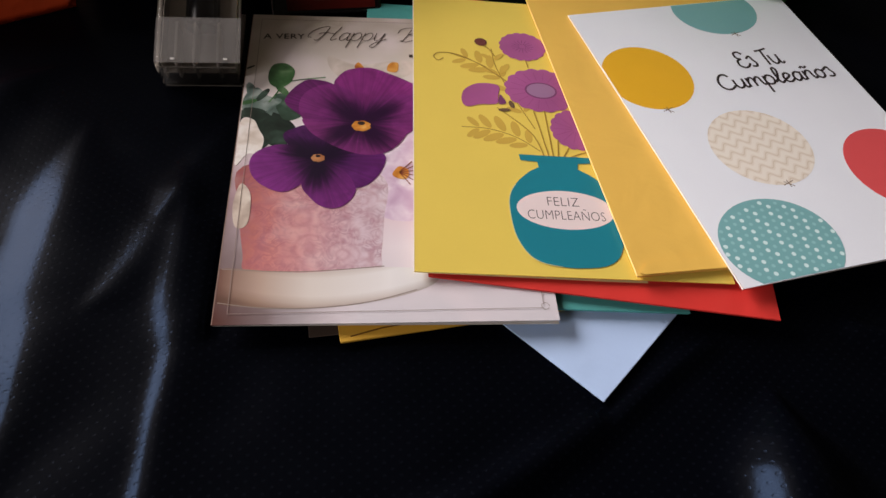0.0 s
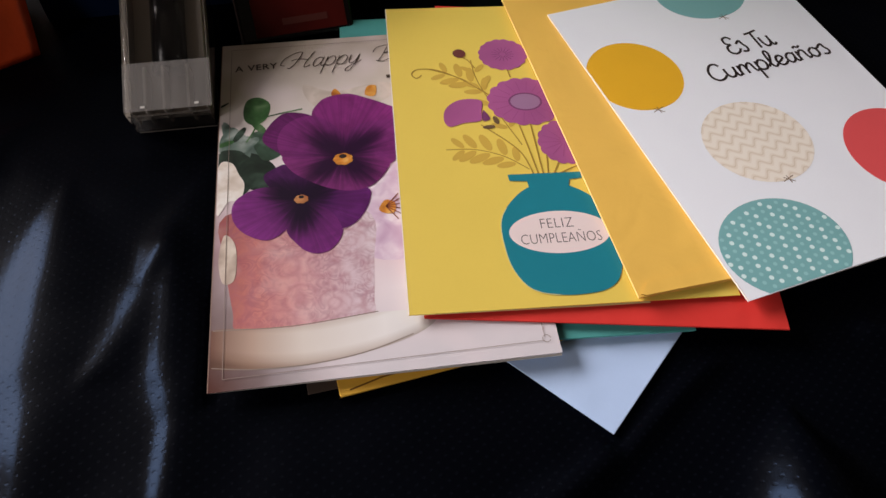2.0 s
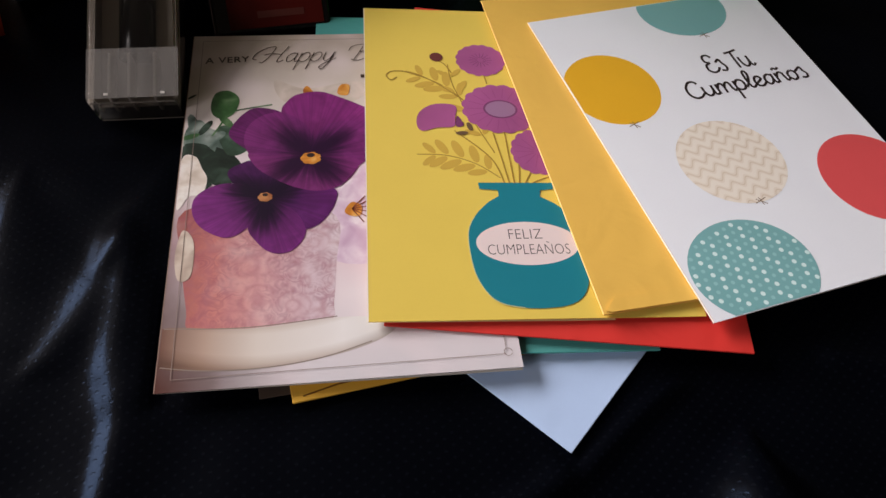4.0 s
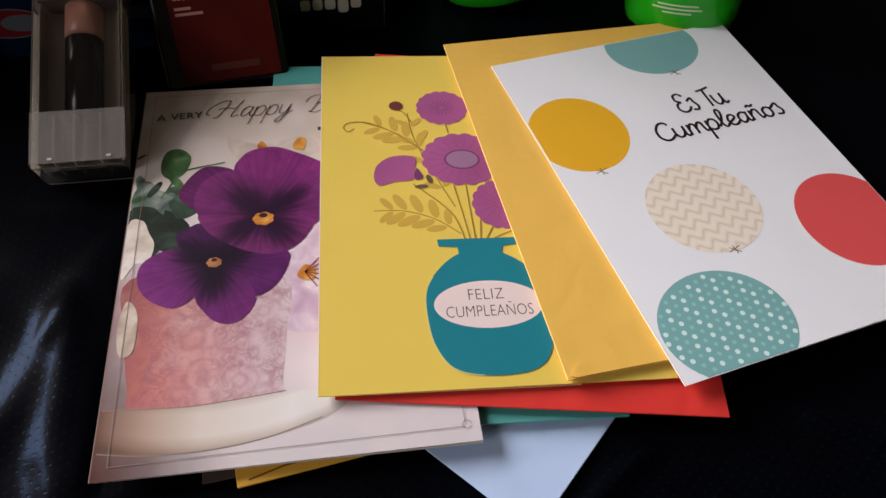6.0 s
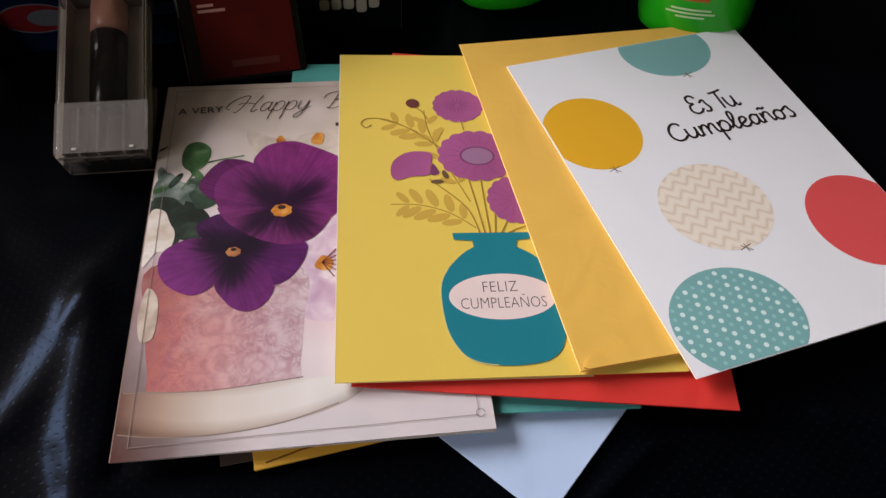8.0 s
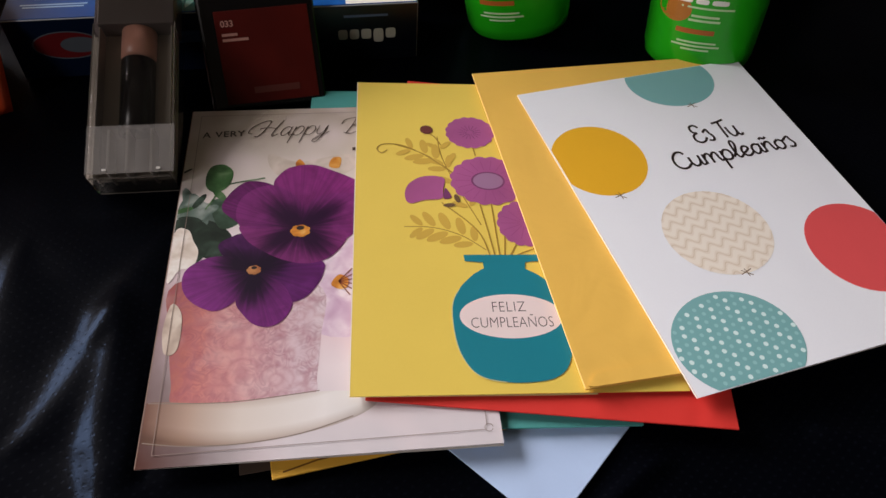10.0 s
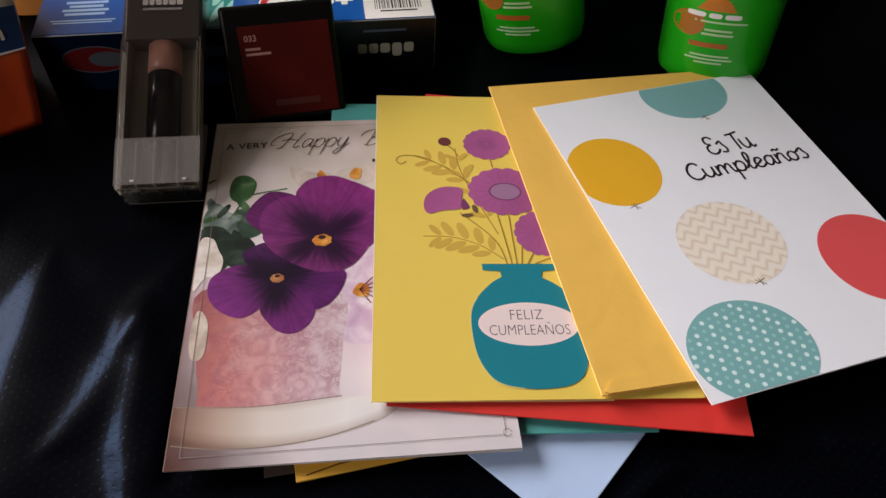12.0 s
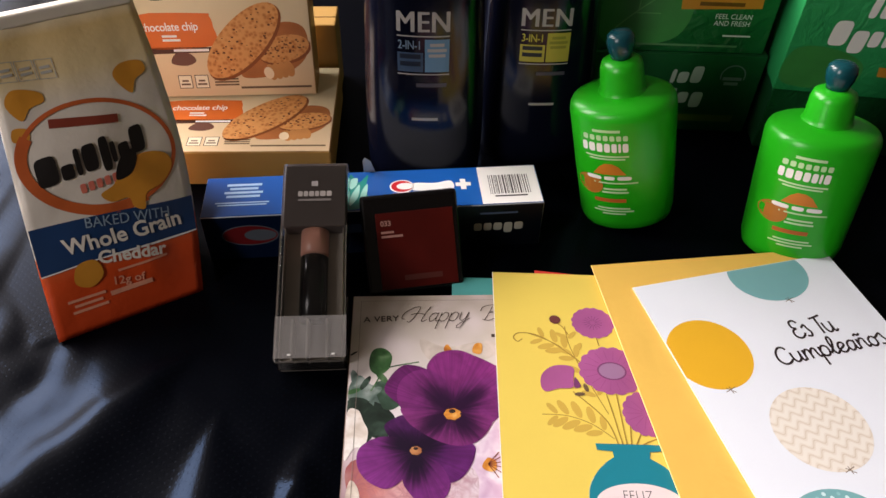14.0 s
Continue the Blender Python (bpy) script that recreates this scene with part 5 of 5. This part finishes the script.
def build_soap_box(m, w, d, h, tone, kind, label):
    # each green runs from darker at the foot to lighter at the top
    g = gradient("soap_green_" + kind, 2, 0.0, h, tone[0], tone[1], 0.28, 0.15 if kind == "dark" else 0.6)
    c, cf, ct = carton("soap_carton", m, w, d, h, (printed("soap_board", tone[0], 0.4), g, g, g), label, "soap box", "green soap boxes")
    white = printed("soft_white_ink", "dfe6dc", 0.4)
    gold = printed("ochre_ink", "c98a2c", 0.4)
    leafy = printed("leafy_ink", "3f8f45", 0.35, 0.25)
    if kind == "leaf":
        part("printed_leaf", sheet_bm(smooth_loop([(0.01, 0.006), (0.004, 0.03), (0.02, 0.055), (0.05, 0.056), (0.066, 0.036), (0.06, 0.012), (0.035, 0.004)]), on_front, 0.0001), leafy, cf, "soft green leaf print")
        part("printed_vein", line_bm([smooth_line([(0.012, 0.012), (0.03, 0.03), (0.055, 0.05)]), [(0.028, 0.028), (0.045, 0.028)], [(0.03, 0.03), (0.03, 0.046)]], 0.0008, on_front, 0.0002), printed("pale_leaf_ink", "68ad63", 0.35), cf)
        part("printed_banner", sheet_bm([(0.058, 0.0315), (0.1115, 0.0335), (0.111, 0.0405), (0.057, 0.0395)], on_front, 0.0002), gold, cf, "ochre banner")
        bars("printed_line", (0.0845, 0.0345, [0.03], 0.0028, 0.001, on_front, 0.0003), printed("dull_ochre_ink", "6f4c17", 0.4), cf)
        part_mesh("lettering", text_me("FEEL CLEAN", 0.0052, on_front, 0.0002, (0.0945, 0.0255), 0, 0, 0, 1, 0.9), white, cf)
        part_mesh("lettering", text_me("AND FRESH", 0.0052, on_front, 0.0002, (0.0945, 0.0205), 0, 0, 0, 1, 0.9), white, cf)
        bars("printed_line", (0.1, 0.0125, [0.019], 0.0012, 0.001, on_front, 0.0002), white, cf)
        bars("printed_line", (0.06, 0.0045, [0.085], 0.0014, 0.001, on_front, 0.0002), printed("moss_ink", "5a8a5c", 0.4), cf)
    elif kind == "dark":
        # white logo greyed: the lower carton's shade is put into the ink
        cloudy = printed("shaded_logo_ink", "a9b8ab", 0.4)
        logo_pills("printed_logo_bar", 0.0560, 0.0405, ((0.0032, 0.0110, 0), (0.0075, 0.0090, 0), (0.0080, 0.0135, 0)), 0.0016, on_front, 0.0001, cloudy, cf, 2, 0.12)
        logo_pills("printed_logo_bar", 0.0525, 0.0235, ((0.0050, 0.0092, 0), (0.0032, 0.0125, 0), (0.0078, 0.0092, 0), (0.0085, 0.0130, 0.0038)), 0.0016, on_front, 0.0001, cloudy, cf, 2, 0.12)
        part("printed_seal", line_bm([oval(0.100, 0.0475, 0.0085, 0.0085, 0, 28, 0, 0, -20, 200)], 0.0009, on_front, 0.0001), printed("dim_seal_ink", "60786a", 0.4), cf)
        bars("printed_seal", (0.100, 0.044, [0.0135, 0.010], 0.0026, 0.0014, on_front, 0.0001), printed("dim_seal_ink", "60786a", 0.4), cf)
        part("printed_banner", sheet_bm([(0.066, 0.0085), (0.109, 0.0085), (0.1095, 0.0145), (0.066, 0.0145)], on_front, 0.0001), printed("olive_banner_ink", "4d5a1e", 0.4), cf)
    elif kind == "bright":
        logo_pills("printed_logo_bar", 0.0220, 0.0355, ((0.0115, 0.0175, 0), (0.0098, 0.0160, 0.0048), (0.0070, 0.0112, 0), (0.0040, 0.0155, 0), (0.0098, 0.0112, 0), (0.0100, 0.0160, 0.0048)), 0.0018, on_front, 0.0001, WHITE_INK, cf, 2, 0.12)
        logo_pills("printed_logo_bar", 0.0400, 0.0560, ((0.0050, 0.0150, 0), (0.0070, 0.0112, 0), (0.0040, 0.0150, 0), (0.0080, 0.0112, 0), (0.0092, 0.0150, 0)), 0.0018, on_front, 0.0001, WHITE_INK, cf, 2, 0.12)
        part("printed_leaf", sheet_bm(smooth_loop([(0.004, 0.006), (0.004, 0.03), (0.025, 0.034), (0.05, 0.024), (0.045, 0.006)]), on_front, 0.0001), leafy, cf)
        part("printed_banner", sheet_bm([(0.062, 0.016), (0.11, 0.014), (0.11, 0.021), (0.061, 0.023)], on_front, 0.0002), gold, cf)
    return c


def build_biscuit_box(m, w, d, h, face, label):
    """Carton of breakfast biscuits; its printed face is either on top or in front."""
    tan = printed("biscuit_board", "b58a45", 0.5, 0.08)
    ph = d if face == "top" else h
    ground = gradient("biscuit_ground", 1 if face == "top" else 2, 0.0, ph, "dcc09a", "e3d8b2", 0.35)
    c, cf, ct = carton("biscuit_carton", m, w, d, h, (tan, ground if face == "top" else tan, ground if face == "front" else tan, tan), label, "biscuit box", "breakfast biscuit boxes")
    S, cs = (on_top(h), ct) if face == "top" else (on_front, cf)
    bis = biscuit_material()
    x1 = w
    part("printed_panel", sheet_bm(clip(smooth_loop([(x1 - 0.12, 0.0375), (x1 - 0.068, 0.0375), (x1 - 0.0655, 0.051), (x1 - 0.067, 0.0585), (x1 - 0.072, 0.0605), (x1 - 0.12, 0.059)], 3), 0.001, 0.001, w, ph - 0.001), S, 0.0001), printed("tangerine_ink", "e0702a", 0.4), cs, "orange flavour panel")
    part("printed_band", sheet_bm([(0.001, 0.0315), (x1 - 0.066, 0.0330), (x1 - 0.066, 0.0368), (0.001, 0.0368)], S, 0.0001), printed("chocolate_ink", "4a2a1e", 0.4), cs)
    bars("printed_line", (x1 - 0.083, 0.0338, [0.024], 0.0018, 0.001, S, 0.0003), WHITE_INK, cs)
    part_mesh("lettering", text_me("chocolate chip", 0.0082, S, 0.0003, (x1 - 0.0755, 0.0490), 1, 0, 0.0001, 0.95, 0.85, "RIGHT"), WHITE_INK, cs, "white rounded lettering")
    bars("printed_line", (x1 - 0.101, 0.0440, [0.01, 0.012], 0.0016, 0.0012, S, 0.0003, 0.0), WHITE_INK, cs)
    part("printed_honey", sheet_bm(smooth_loop([(x1 - 0.05, 0.014), (x1 - 0.02, 0.017), (x1 - 0.004, 0.03), (x1 - 0.005, 0.05), (x1 - 0.024, 0.052), (x1 - 0.045, 0.03)]), S, 0.00015), printed("caramel_ink", "bd7440", 0.4, 0.35), cs)
    crust = printed("baked_rim_ink", "8e4f26", 0.4, 0.2)
    pit = printed("pit_ink", "6b3a1c", 0.4, 0.2)
    rnd = random.Random(8)
    for bx, by, ra, rb, turn, layer, words in ((x1 - 0.020, 0.0345, 0.0185, 0.0095, 14, 0.0002, ""), (x1 - 0.0475, 0.0405, 0.0350, 0.0145, 45, 0.0003, "oat biscuit print")):
        part("printed_biscuit_rim", sheet_bm(clip(oval(bx + 0.0010, by - 0.0014, ra * 1.02, rb * 1.05, turn, 40), 0.001, 0.001, w - 0.001, ph - 0.001), S, layer), crust, cs)
        part("printed_biscuit", sheet_bm(clip(oval(bx, by, ra, rb, turn, 40), 0.001, 0.001, w - 0.001, ph - 0.001), S, layer + 0.00004), bis, cs, words)
        dots = bmesh.new()
        for _ in range(46):
            q, rr = rnd.uniform(0, 2 * math.pi), math.sqrt(rnd.random()) * 0.86
            a, b = ra * rr * math.cos(q), rb * rr * math.sin(q)
            px, py = bx + a * math.cos(radians(turn)) - b * math.sin(radians(turn)), by + a * math.sin(radians(turn)) + b * math.cos(radians(turn))
            sz = rnd.uniform(0.0004, 0.0011)
            dots.faces.new([dots.verts.new(S(px + sz * math.cos(k * 1.0472), py + 0.8 * sz * math.sin(k * 1.0472), layer + 0.00008)) for k in range(6)])
        tagged(part("printed_pits", dots, pit, cs, "dark baked pits"), kind="stuff")
    part("printed_chip", sheet_bm(smooth_loop([(x1 - 0.098, 0.0255), (x1 - 0.094, 0.0325), (x1 - 0.085, 0.0325), (x1 - 0.081, 0.027), (x1 - 0.088, 0.0235)]), S, 0.0003), printed("cocoa_ink", "6a463c", 0.4), cs)
    amber = printed("dipper_ink", "cf8f52", 0.4, 0.2)
    for k in range(4):
        part("printed_dipper", sheet_bm(oval(x1 - 0.030 + 0.0042 * k, 0.0175 + 0.0008 * k, 0.0034, 0.0062, 15, 20), S, 0.00035 + 0.00006 * k), amber, cs)
    part("printed_dipper", sheet_bm(oval(x1 - 0.032, 0.017, 0.0034, 0.0045, 15, 20), S, 0.0007), printed("cream_ink", "f0d8b4", 0.4), cs)
    cell = printed("ivory_cell_ink", "eee3c8", 0.4)
    for k in range(2):
        x = x1 - 0.096 + 0.0115 * k
        part("printed_cell", sheet_bm([(x, 0.0065), (x + 0.0095, 0.0065), (x + 0.0095, 0.0165), (x, 0.0165)], S, 0.0002), DARK_INK, cs)
        part("printed_cell", sheet_bm([(x + 0.0005, 0.007), (x + 0.009, 0.007), (x + 0.009, 0.016), (x + 0.0005, 0.016)], S, 0.0003), cell, cs)
        bars("printed_line", (x + 0.0047, 0.0115, [0.0045, 0.0065], 0.0014, 0.0012, S, 0.0004), BROWN_INK, cs)
    bars("printed_line", (x1 - 0.0625, 0.0125, [0.017, 0.017, 0.017], 0.0012, 0.001, S, 0.0003), BROWN_INK, cs)
    bars("printed_line", (x1 - 0.028, 0.0055, [0.05], 0.0016, 0.001, S, 0.0003), BROWN_INK, cs)
    if face == "front":
        g = printed("grass_ink", "2f5a22", 0.4)
        logo_pills("printed_logo_bar", x1 - 0.106, 0.0690, ((0.0135, 0.0220, 0), (0.0115, 0.0130, 0), (0.0040, 0.0185, 0), (0.0105, 0.0195, 0), (0.0045, 0.0185, 0), (0.0115, 0.0130, 0), (0.0110, 0.0130, 0)), 0.0020, S, 0.0002, g, cs, 2)
    return c


def build_snack_bag():
    """Paper bag of cheese crackers: flat gusseted base, bulging front that leans back, folded top."""
    c = thing("cracker_bag", pose(-0.162, 0.159, 0.0, 0, 0, 28), "upright white and orange paper bag of cheese crackers", "snack bag")
    tall, depth = 0.166, 0.058
    fall, up = math.sin(radians(24)), math.cos(radians(24))

    def shape(v):
        t = v / tall
        return 0.081 - 0.05 * v + 0.009 * math.sin(math.pi * t), depth * (1 - max(0.0, t - 0.15) / 0.85 * 0.93), 0.14 * v - 0.0015 * math.sin(math.pi * t)

    def face(u, v, off=0.0):
        w, d, shift = shape(v)
        k = max(0.0, min(1.0, (u - shift) / w))
        out = off + 0.0055 * math.sin(math.pi * k) * math.sin(math.pi * min(1, v / tall))
        out -= 0.0013 * noise.noise(Vector((u * 60, v * 45, 2.0))) * min(1, v / 0.03)
        return Vector((u, v * fall - out * up, v * up + out * fall))

    def where(u, v, layer):
        return face(u, v, 0.00025 + 0.3 * layer)
    bm = bmesh.new()
    rings, n = [], 18
    for i in range(49):
        v = tall * i / 48
        w, d, shift = shape(v)
        row = [bm.verts.new(face(shift + w * k / n, v)) for k in range(n + 1)]
        pinch = 0.008 * math.sin(math.pi * min(1, v / tall))
        row += [bm.verts.new((shift + w - pinch, v * fall + d * 0.5, v * up))]
        row += [bm.verts.new((shift + w * (1 - k / 6), v * fall + d + 0.004 * math.sin(math.pi * k / 6) * v / tall, v * up)) for k in range(7)]
        row += [bm.verts.new((shift + pinch, v * fall + d * 0.5, v * up))]
        rings.append(row)
    for a, b in zip(rings, rings[1:]):
        for k in range(len(a)):
            j = (k + 1) % len(a)
            bm.faces.new((a[k], a[j], b[j], b[k]))
    bm.faces.new(rings[0][::-1])
    bm.faces.new(rings[-1])
    bmesh.ops.recalc_face_normals(bm, faces=bm.faces[:])
    k = Nodes("bag_paper", 0.33, 0, 0.5)
    v = k.coord()
    hgt = k.math("DIVIDE", k.axis(v, 2), tall * up)
    col = k.ramp(hgt, [(0.0, srgb("c2421a")), (0.2, srgb("d8501f")), (0.285, srgb("dc6a38")), (0.30, srgb("e0d8cc")), (0.74, srgb("e4dccf")), (0.84, srgb("e4cf9f")), (0.95, srgb("dcc086")), (1.0, srgb("efe4c8"))])
    k.color(k.mix(k.math("MULTIPLY", k.noise(30), 0.3), col, k.mix(1.0, col, (0.82, 0.8, 0.76), "MULTIPLY")))
    k.bump(k.noise(55, 4), 0.35, 0.003)
    bag = part("bag", bm, k.m, c, "creased glossy paper bag", smooth=True)
    w, d, shift = shape(tall)
    part("top_fold", box_bm(shift + 0.001, tall * fall - 0.002, tall * up - 0.003, shift + w - 0.001, tall * fall + 0.004, tall * up + 0.004, 0.0012, 2), printed("fold_paper", "efe8d8", 0.4), c)

    def band(name, lows, highs, mat, layer, label=""):
        """A strip from edge to edge of the front."""
        strip = bmesh.new()
        cols = []
        for i in range(19):
            t = i / 18
            lo, hi = lows[0] + (lows[1] - lows[0]) * t + 0.0012 * math.sin(5 * t), highs[0] + (highs[1] - highs[0]) * t + 0.0012 * math.sin(4.4 * t)
            row = []
            for q in range(5):
                v = lo + (hi - lo) * q / 4
                w, d, sh = shape(v)
                row.append(strip.verts.new(where(sh + 0.0006 + (w - 0.0012) * t, v, layer)))
            cols.append(row)
        for a, b in zip(cols, cols[1:]):
            for q in range(4):
                strip.faces.new((a[q], b[q], b[q + 1], a[q + 1]))
        part(name, strip, mat, bag, label, smooth=True)
    band("printed_band", (0.0385, 0.0390), (0.0650, 0.0585), printed("navy_band_ink", "1f3f6c", 0.35, 0.06), 0.0008, "dark blue band")
    band("printed_line", (0.0380, 0.0385), (0.0388, 0.0392), WHITE_INK, 0.0014)
    cream = printed("cream_letter_ink", "ece6da", 0.4)
    part_mesh("lettering", text_me("BAKED WITH", 0.0085, where, 0.0022, (0.0560, 0.0545), -11, 0, 0, 1, 0.86), printed("pale_steel_ink", "93a9bd", 0.4), bag)
    part_mesh("lettering", text_me("Whole Grain", 0.0122, where, 0.0022, (0.0515, 0.0455), -3, 0, 0.0003, 1, 0.95), cream, bag, "bold cream lettering")
    part_mesh("lettering", text_me("Cheddar", 0.0102, where, 0.0026, (0.0515, 0.0340), -11, 0, 0.0003, 1, 0.98), cream, bag, "bold cream lettering")
    rust = printed("terracotta_ink", "cf6632", 0.35, 0.15)
    part("printed_ring", line_bm([oval(0.0545, 0.0930, 0.0375, 0.0290, -8, 60)], 0.0022, where, 0.0008, True), rust, bag, "terracotta oval ring")
    part("printed_ring_shadow", line_bm([oval(0.0545, 0.0925, 0.0372, 0.0280, -8, 40, 0, 0, 150, 300)], 0.0058, where, 0.0007), rust, bag)
    ink = printed("black_logo_ink", "1c1817", 0.4)
    part("printed_logo_bar", draped_bm([(0.0365, 0.1130), (0.0690, 0.1075), (0.0698, 0.1118), (0.0375, 0.1175)], where, 0.0006), printed("brick_ink", "8a3b2a", 0.4), bag)
    logo_pills("printed_logo_bar", 0.0215, 0.0840, ((0.0110, 0.0150, 0), (0.0066, 0.0078, 0), (0.0030, 0.0140, 0), (0.0074, 0.0140, 0), (0.0048, 0.0180, 0.003), (0.0028, 0.0108, 0), (0.0058, 0.0082, 0), (0.0074, 0.0140, 0)), 0.0011, where, 0.0012, ink, bag, 6, 0.2)
    logo_pills("printed_logo_bar", 0.0395, 0.0765, tuple((0.0030, 0.0050, 0) for _ in range(5)), 0.0012, where, 0.0009, printed("salmon_ink", "dc7a66", 0.4), bag, 4, 0.15)
    golden = printed("cracker_ink", "e09a34", 0.4, 0.2)
    part("printed_cracker", draped_bm(smooth_loop([(0.0480, 0.0735), (0.0560, 0.0770), (0.0640, 0.0860), (0.0760, 0.0885), (0.0860, 0.0850), (0.0875, 0.0775), (0.0800, 0.0700), (0.0700, 0.0670), (0.0665, 0.0590), (0.0615, 0.0620), (0.0605, 0.0675), (0.0520, 0.0680)]), where, 0.0014), golden, bag, "golden cracker print")
    part("printed_cracker", draped_bm(smooth_loop([(0.0580, 0.0790), (0.0625, 0.0885), (0.0705, 0.0925), (0.0715, 0.0870), (0.0660, 0.0800)]), where, 0.0018), ink, bag)
    for pts in ([(0.074, 0.1300), (0.079, 0.1355), (0.089, 0.1350), (0.0905, 0.1295), (0.084, 0.1260), (0.080, 0.1200)], [(0.0215, 0.1285), (0.027, 0.1350), (0.038, 0.1315), (0.039, 0.1265), (0.0315, 0.1245), (0.026, 0.1195)], [(0.0185, 0.1105), (0.0205, 0.1165), (0.0270, 0.1150), (0.0255, 0.1095)]):
        part("printed_cracker", draped_bm(smooth_loop(pts), where, 0.0005), golden, bag)
    part("printed_cracker", draped_bm(smooth_loop([(0.0195, 0.0300), (0.0235, 0.0395), (0.0330, 0.0400), (0.0345, 0.0310), (0.0265, 0.0255)]), where, 0.0016), golden, bag)
    salmon = printed("pale_salmon_ink", "e8a284", 0.4)
    part_mesh("lettering", text_me("12g of", 0.0068, where, 0.0006, (0.0450, 0.0210), -10, 0, 0.0001), salmon, bag)
    bars("printed_line", (0.0455, 0.0165, [0.0230], 0.0028, 0.001, where, 0.0004), salmon, bag)
    bars("printed_line", (0.0220, 0.0195, [0.0200, 0.0150, 0.0190], 0.0016, 0.0018, where, 0.0004), salmon, bag)
    bars("printed_line", (0.0555, 0.0290, [0.0270], 0.0014, 0.001, where, 0.0004), salmon, bag)
    for kk in range(3):
        u, v0 = 0.0235 + 0.0088 * kk, 0.1395 - 0.0012 * kk
        part("printed_cell", line_bm([[(u, v0), (u + 0.0078, v0 - 0.001), (u + 0.0082, v0 + 0.0085), (u + 0.0004, v0 + 0.0095)]], 0.0005, where, 0.0004, True), GREY_INK, bag)
        bars("printed_line", (u + 0.0040, v0 + 0.0045, [0.0048, 0.0052], 0.0013, 0.0012, where, 0.0004), GREY_INK, bag)


build_toothpaste()
build_cream_bottle(pose(0.1775, 0.2655, 0.0, -3.7, -12.3, -14) @ Matrix.Diagonal((1, 1, 1.07, 1)), "lime green hair cream bottle tilted slightly, teal knob")
build_cream_bottle(pose(0.2740, 0.2300, 0.0, -9.8, -2.9, -14) @ Matrix.Diagonal((1, 1, 1.03, 1)), "lime green hair cream bottle standing beside balloon card")
build_wash_bottle(pose(0.0425, 0.3120, 0.0, -2, 0, -3), printed("ice_blue_ink", "5f86a6", 0.4), "2-IN-1", "dark navy wash bottle with a blue label patch")
build_wash_bottle(pose(0.1205, 0.3350, 0.0, -2, -1, -2) @ Matrix.Diagonal((1, 1, 0.925, 1)), printed("lemon_ink", "b3ab45", 0.4), "3-IN-1", "dark navy wash bottle with a yellow label patch")
build_biscuit_box(pose(-0.176, 0.296, 0.0), 0.155, 0.105, 0.027, "top", "tan biscuit carton lying flat with its print up")
build_biscuit_box(pose(-0.190, 0.358, 0.0284, -8, 0, 2), 0.155, 0.03, 0.11, "front", "biscuit carton standing upright on another carton")
tg = thing("plain_carton", pose(-0.15, 0.406, 0.0), "plain tan carton standing behind biscuit boxes", "box")
part("body", box_bm(0, 0, 0, 0.128, 0.03, 0.06, 0.001), printed("plain_tan_board", "b08a48", 0.55, 0.08), tg)
part("lid_seam", box_bm(0.0005, 0.012, 0.06, 0.1275, 0.0125, 0.0604), printed("seam_board", "7d6030", 0.55), tg)
# soap greens with the light level painted in: dim, middle, lit
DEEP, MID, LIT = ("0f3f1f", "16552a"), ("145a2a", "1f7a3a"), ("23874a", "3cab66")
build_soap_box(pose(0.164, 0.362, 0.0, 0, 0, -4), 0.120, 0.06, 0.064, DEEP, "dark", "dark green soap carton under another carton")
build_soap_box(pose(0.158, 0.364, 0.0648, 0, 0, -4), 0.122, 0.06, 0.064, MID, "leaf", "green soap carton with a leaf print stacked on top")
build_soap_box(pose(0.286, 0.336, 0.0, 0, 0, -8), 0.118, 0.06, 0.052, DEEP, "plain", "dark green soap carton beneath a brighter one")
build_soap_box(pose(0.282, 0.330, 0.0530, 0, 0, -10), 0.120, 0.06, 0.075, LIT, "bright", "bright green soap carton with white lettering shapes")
build_snack_bag()
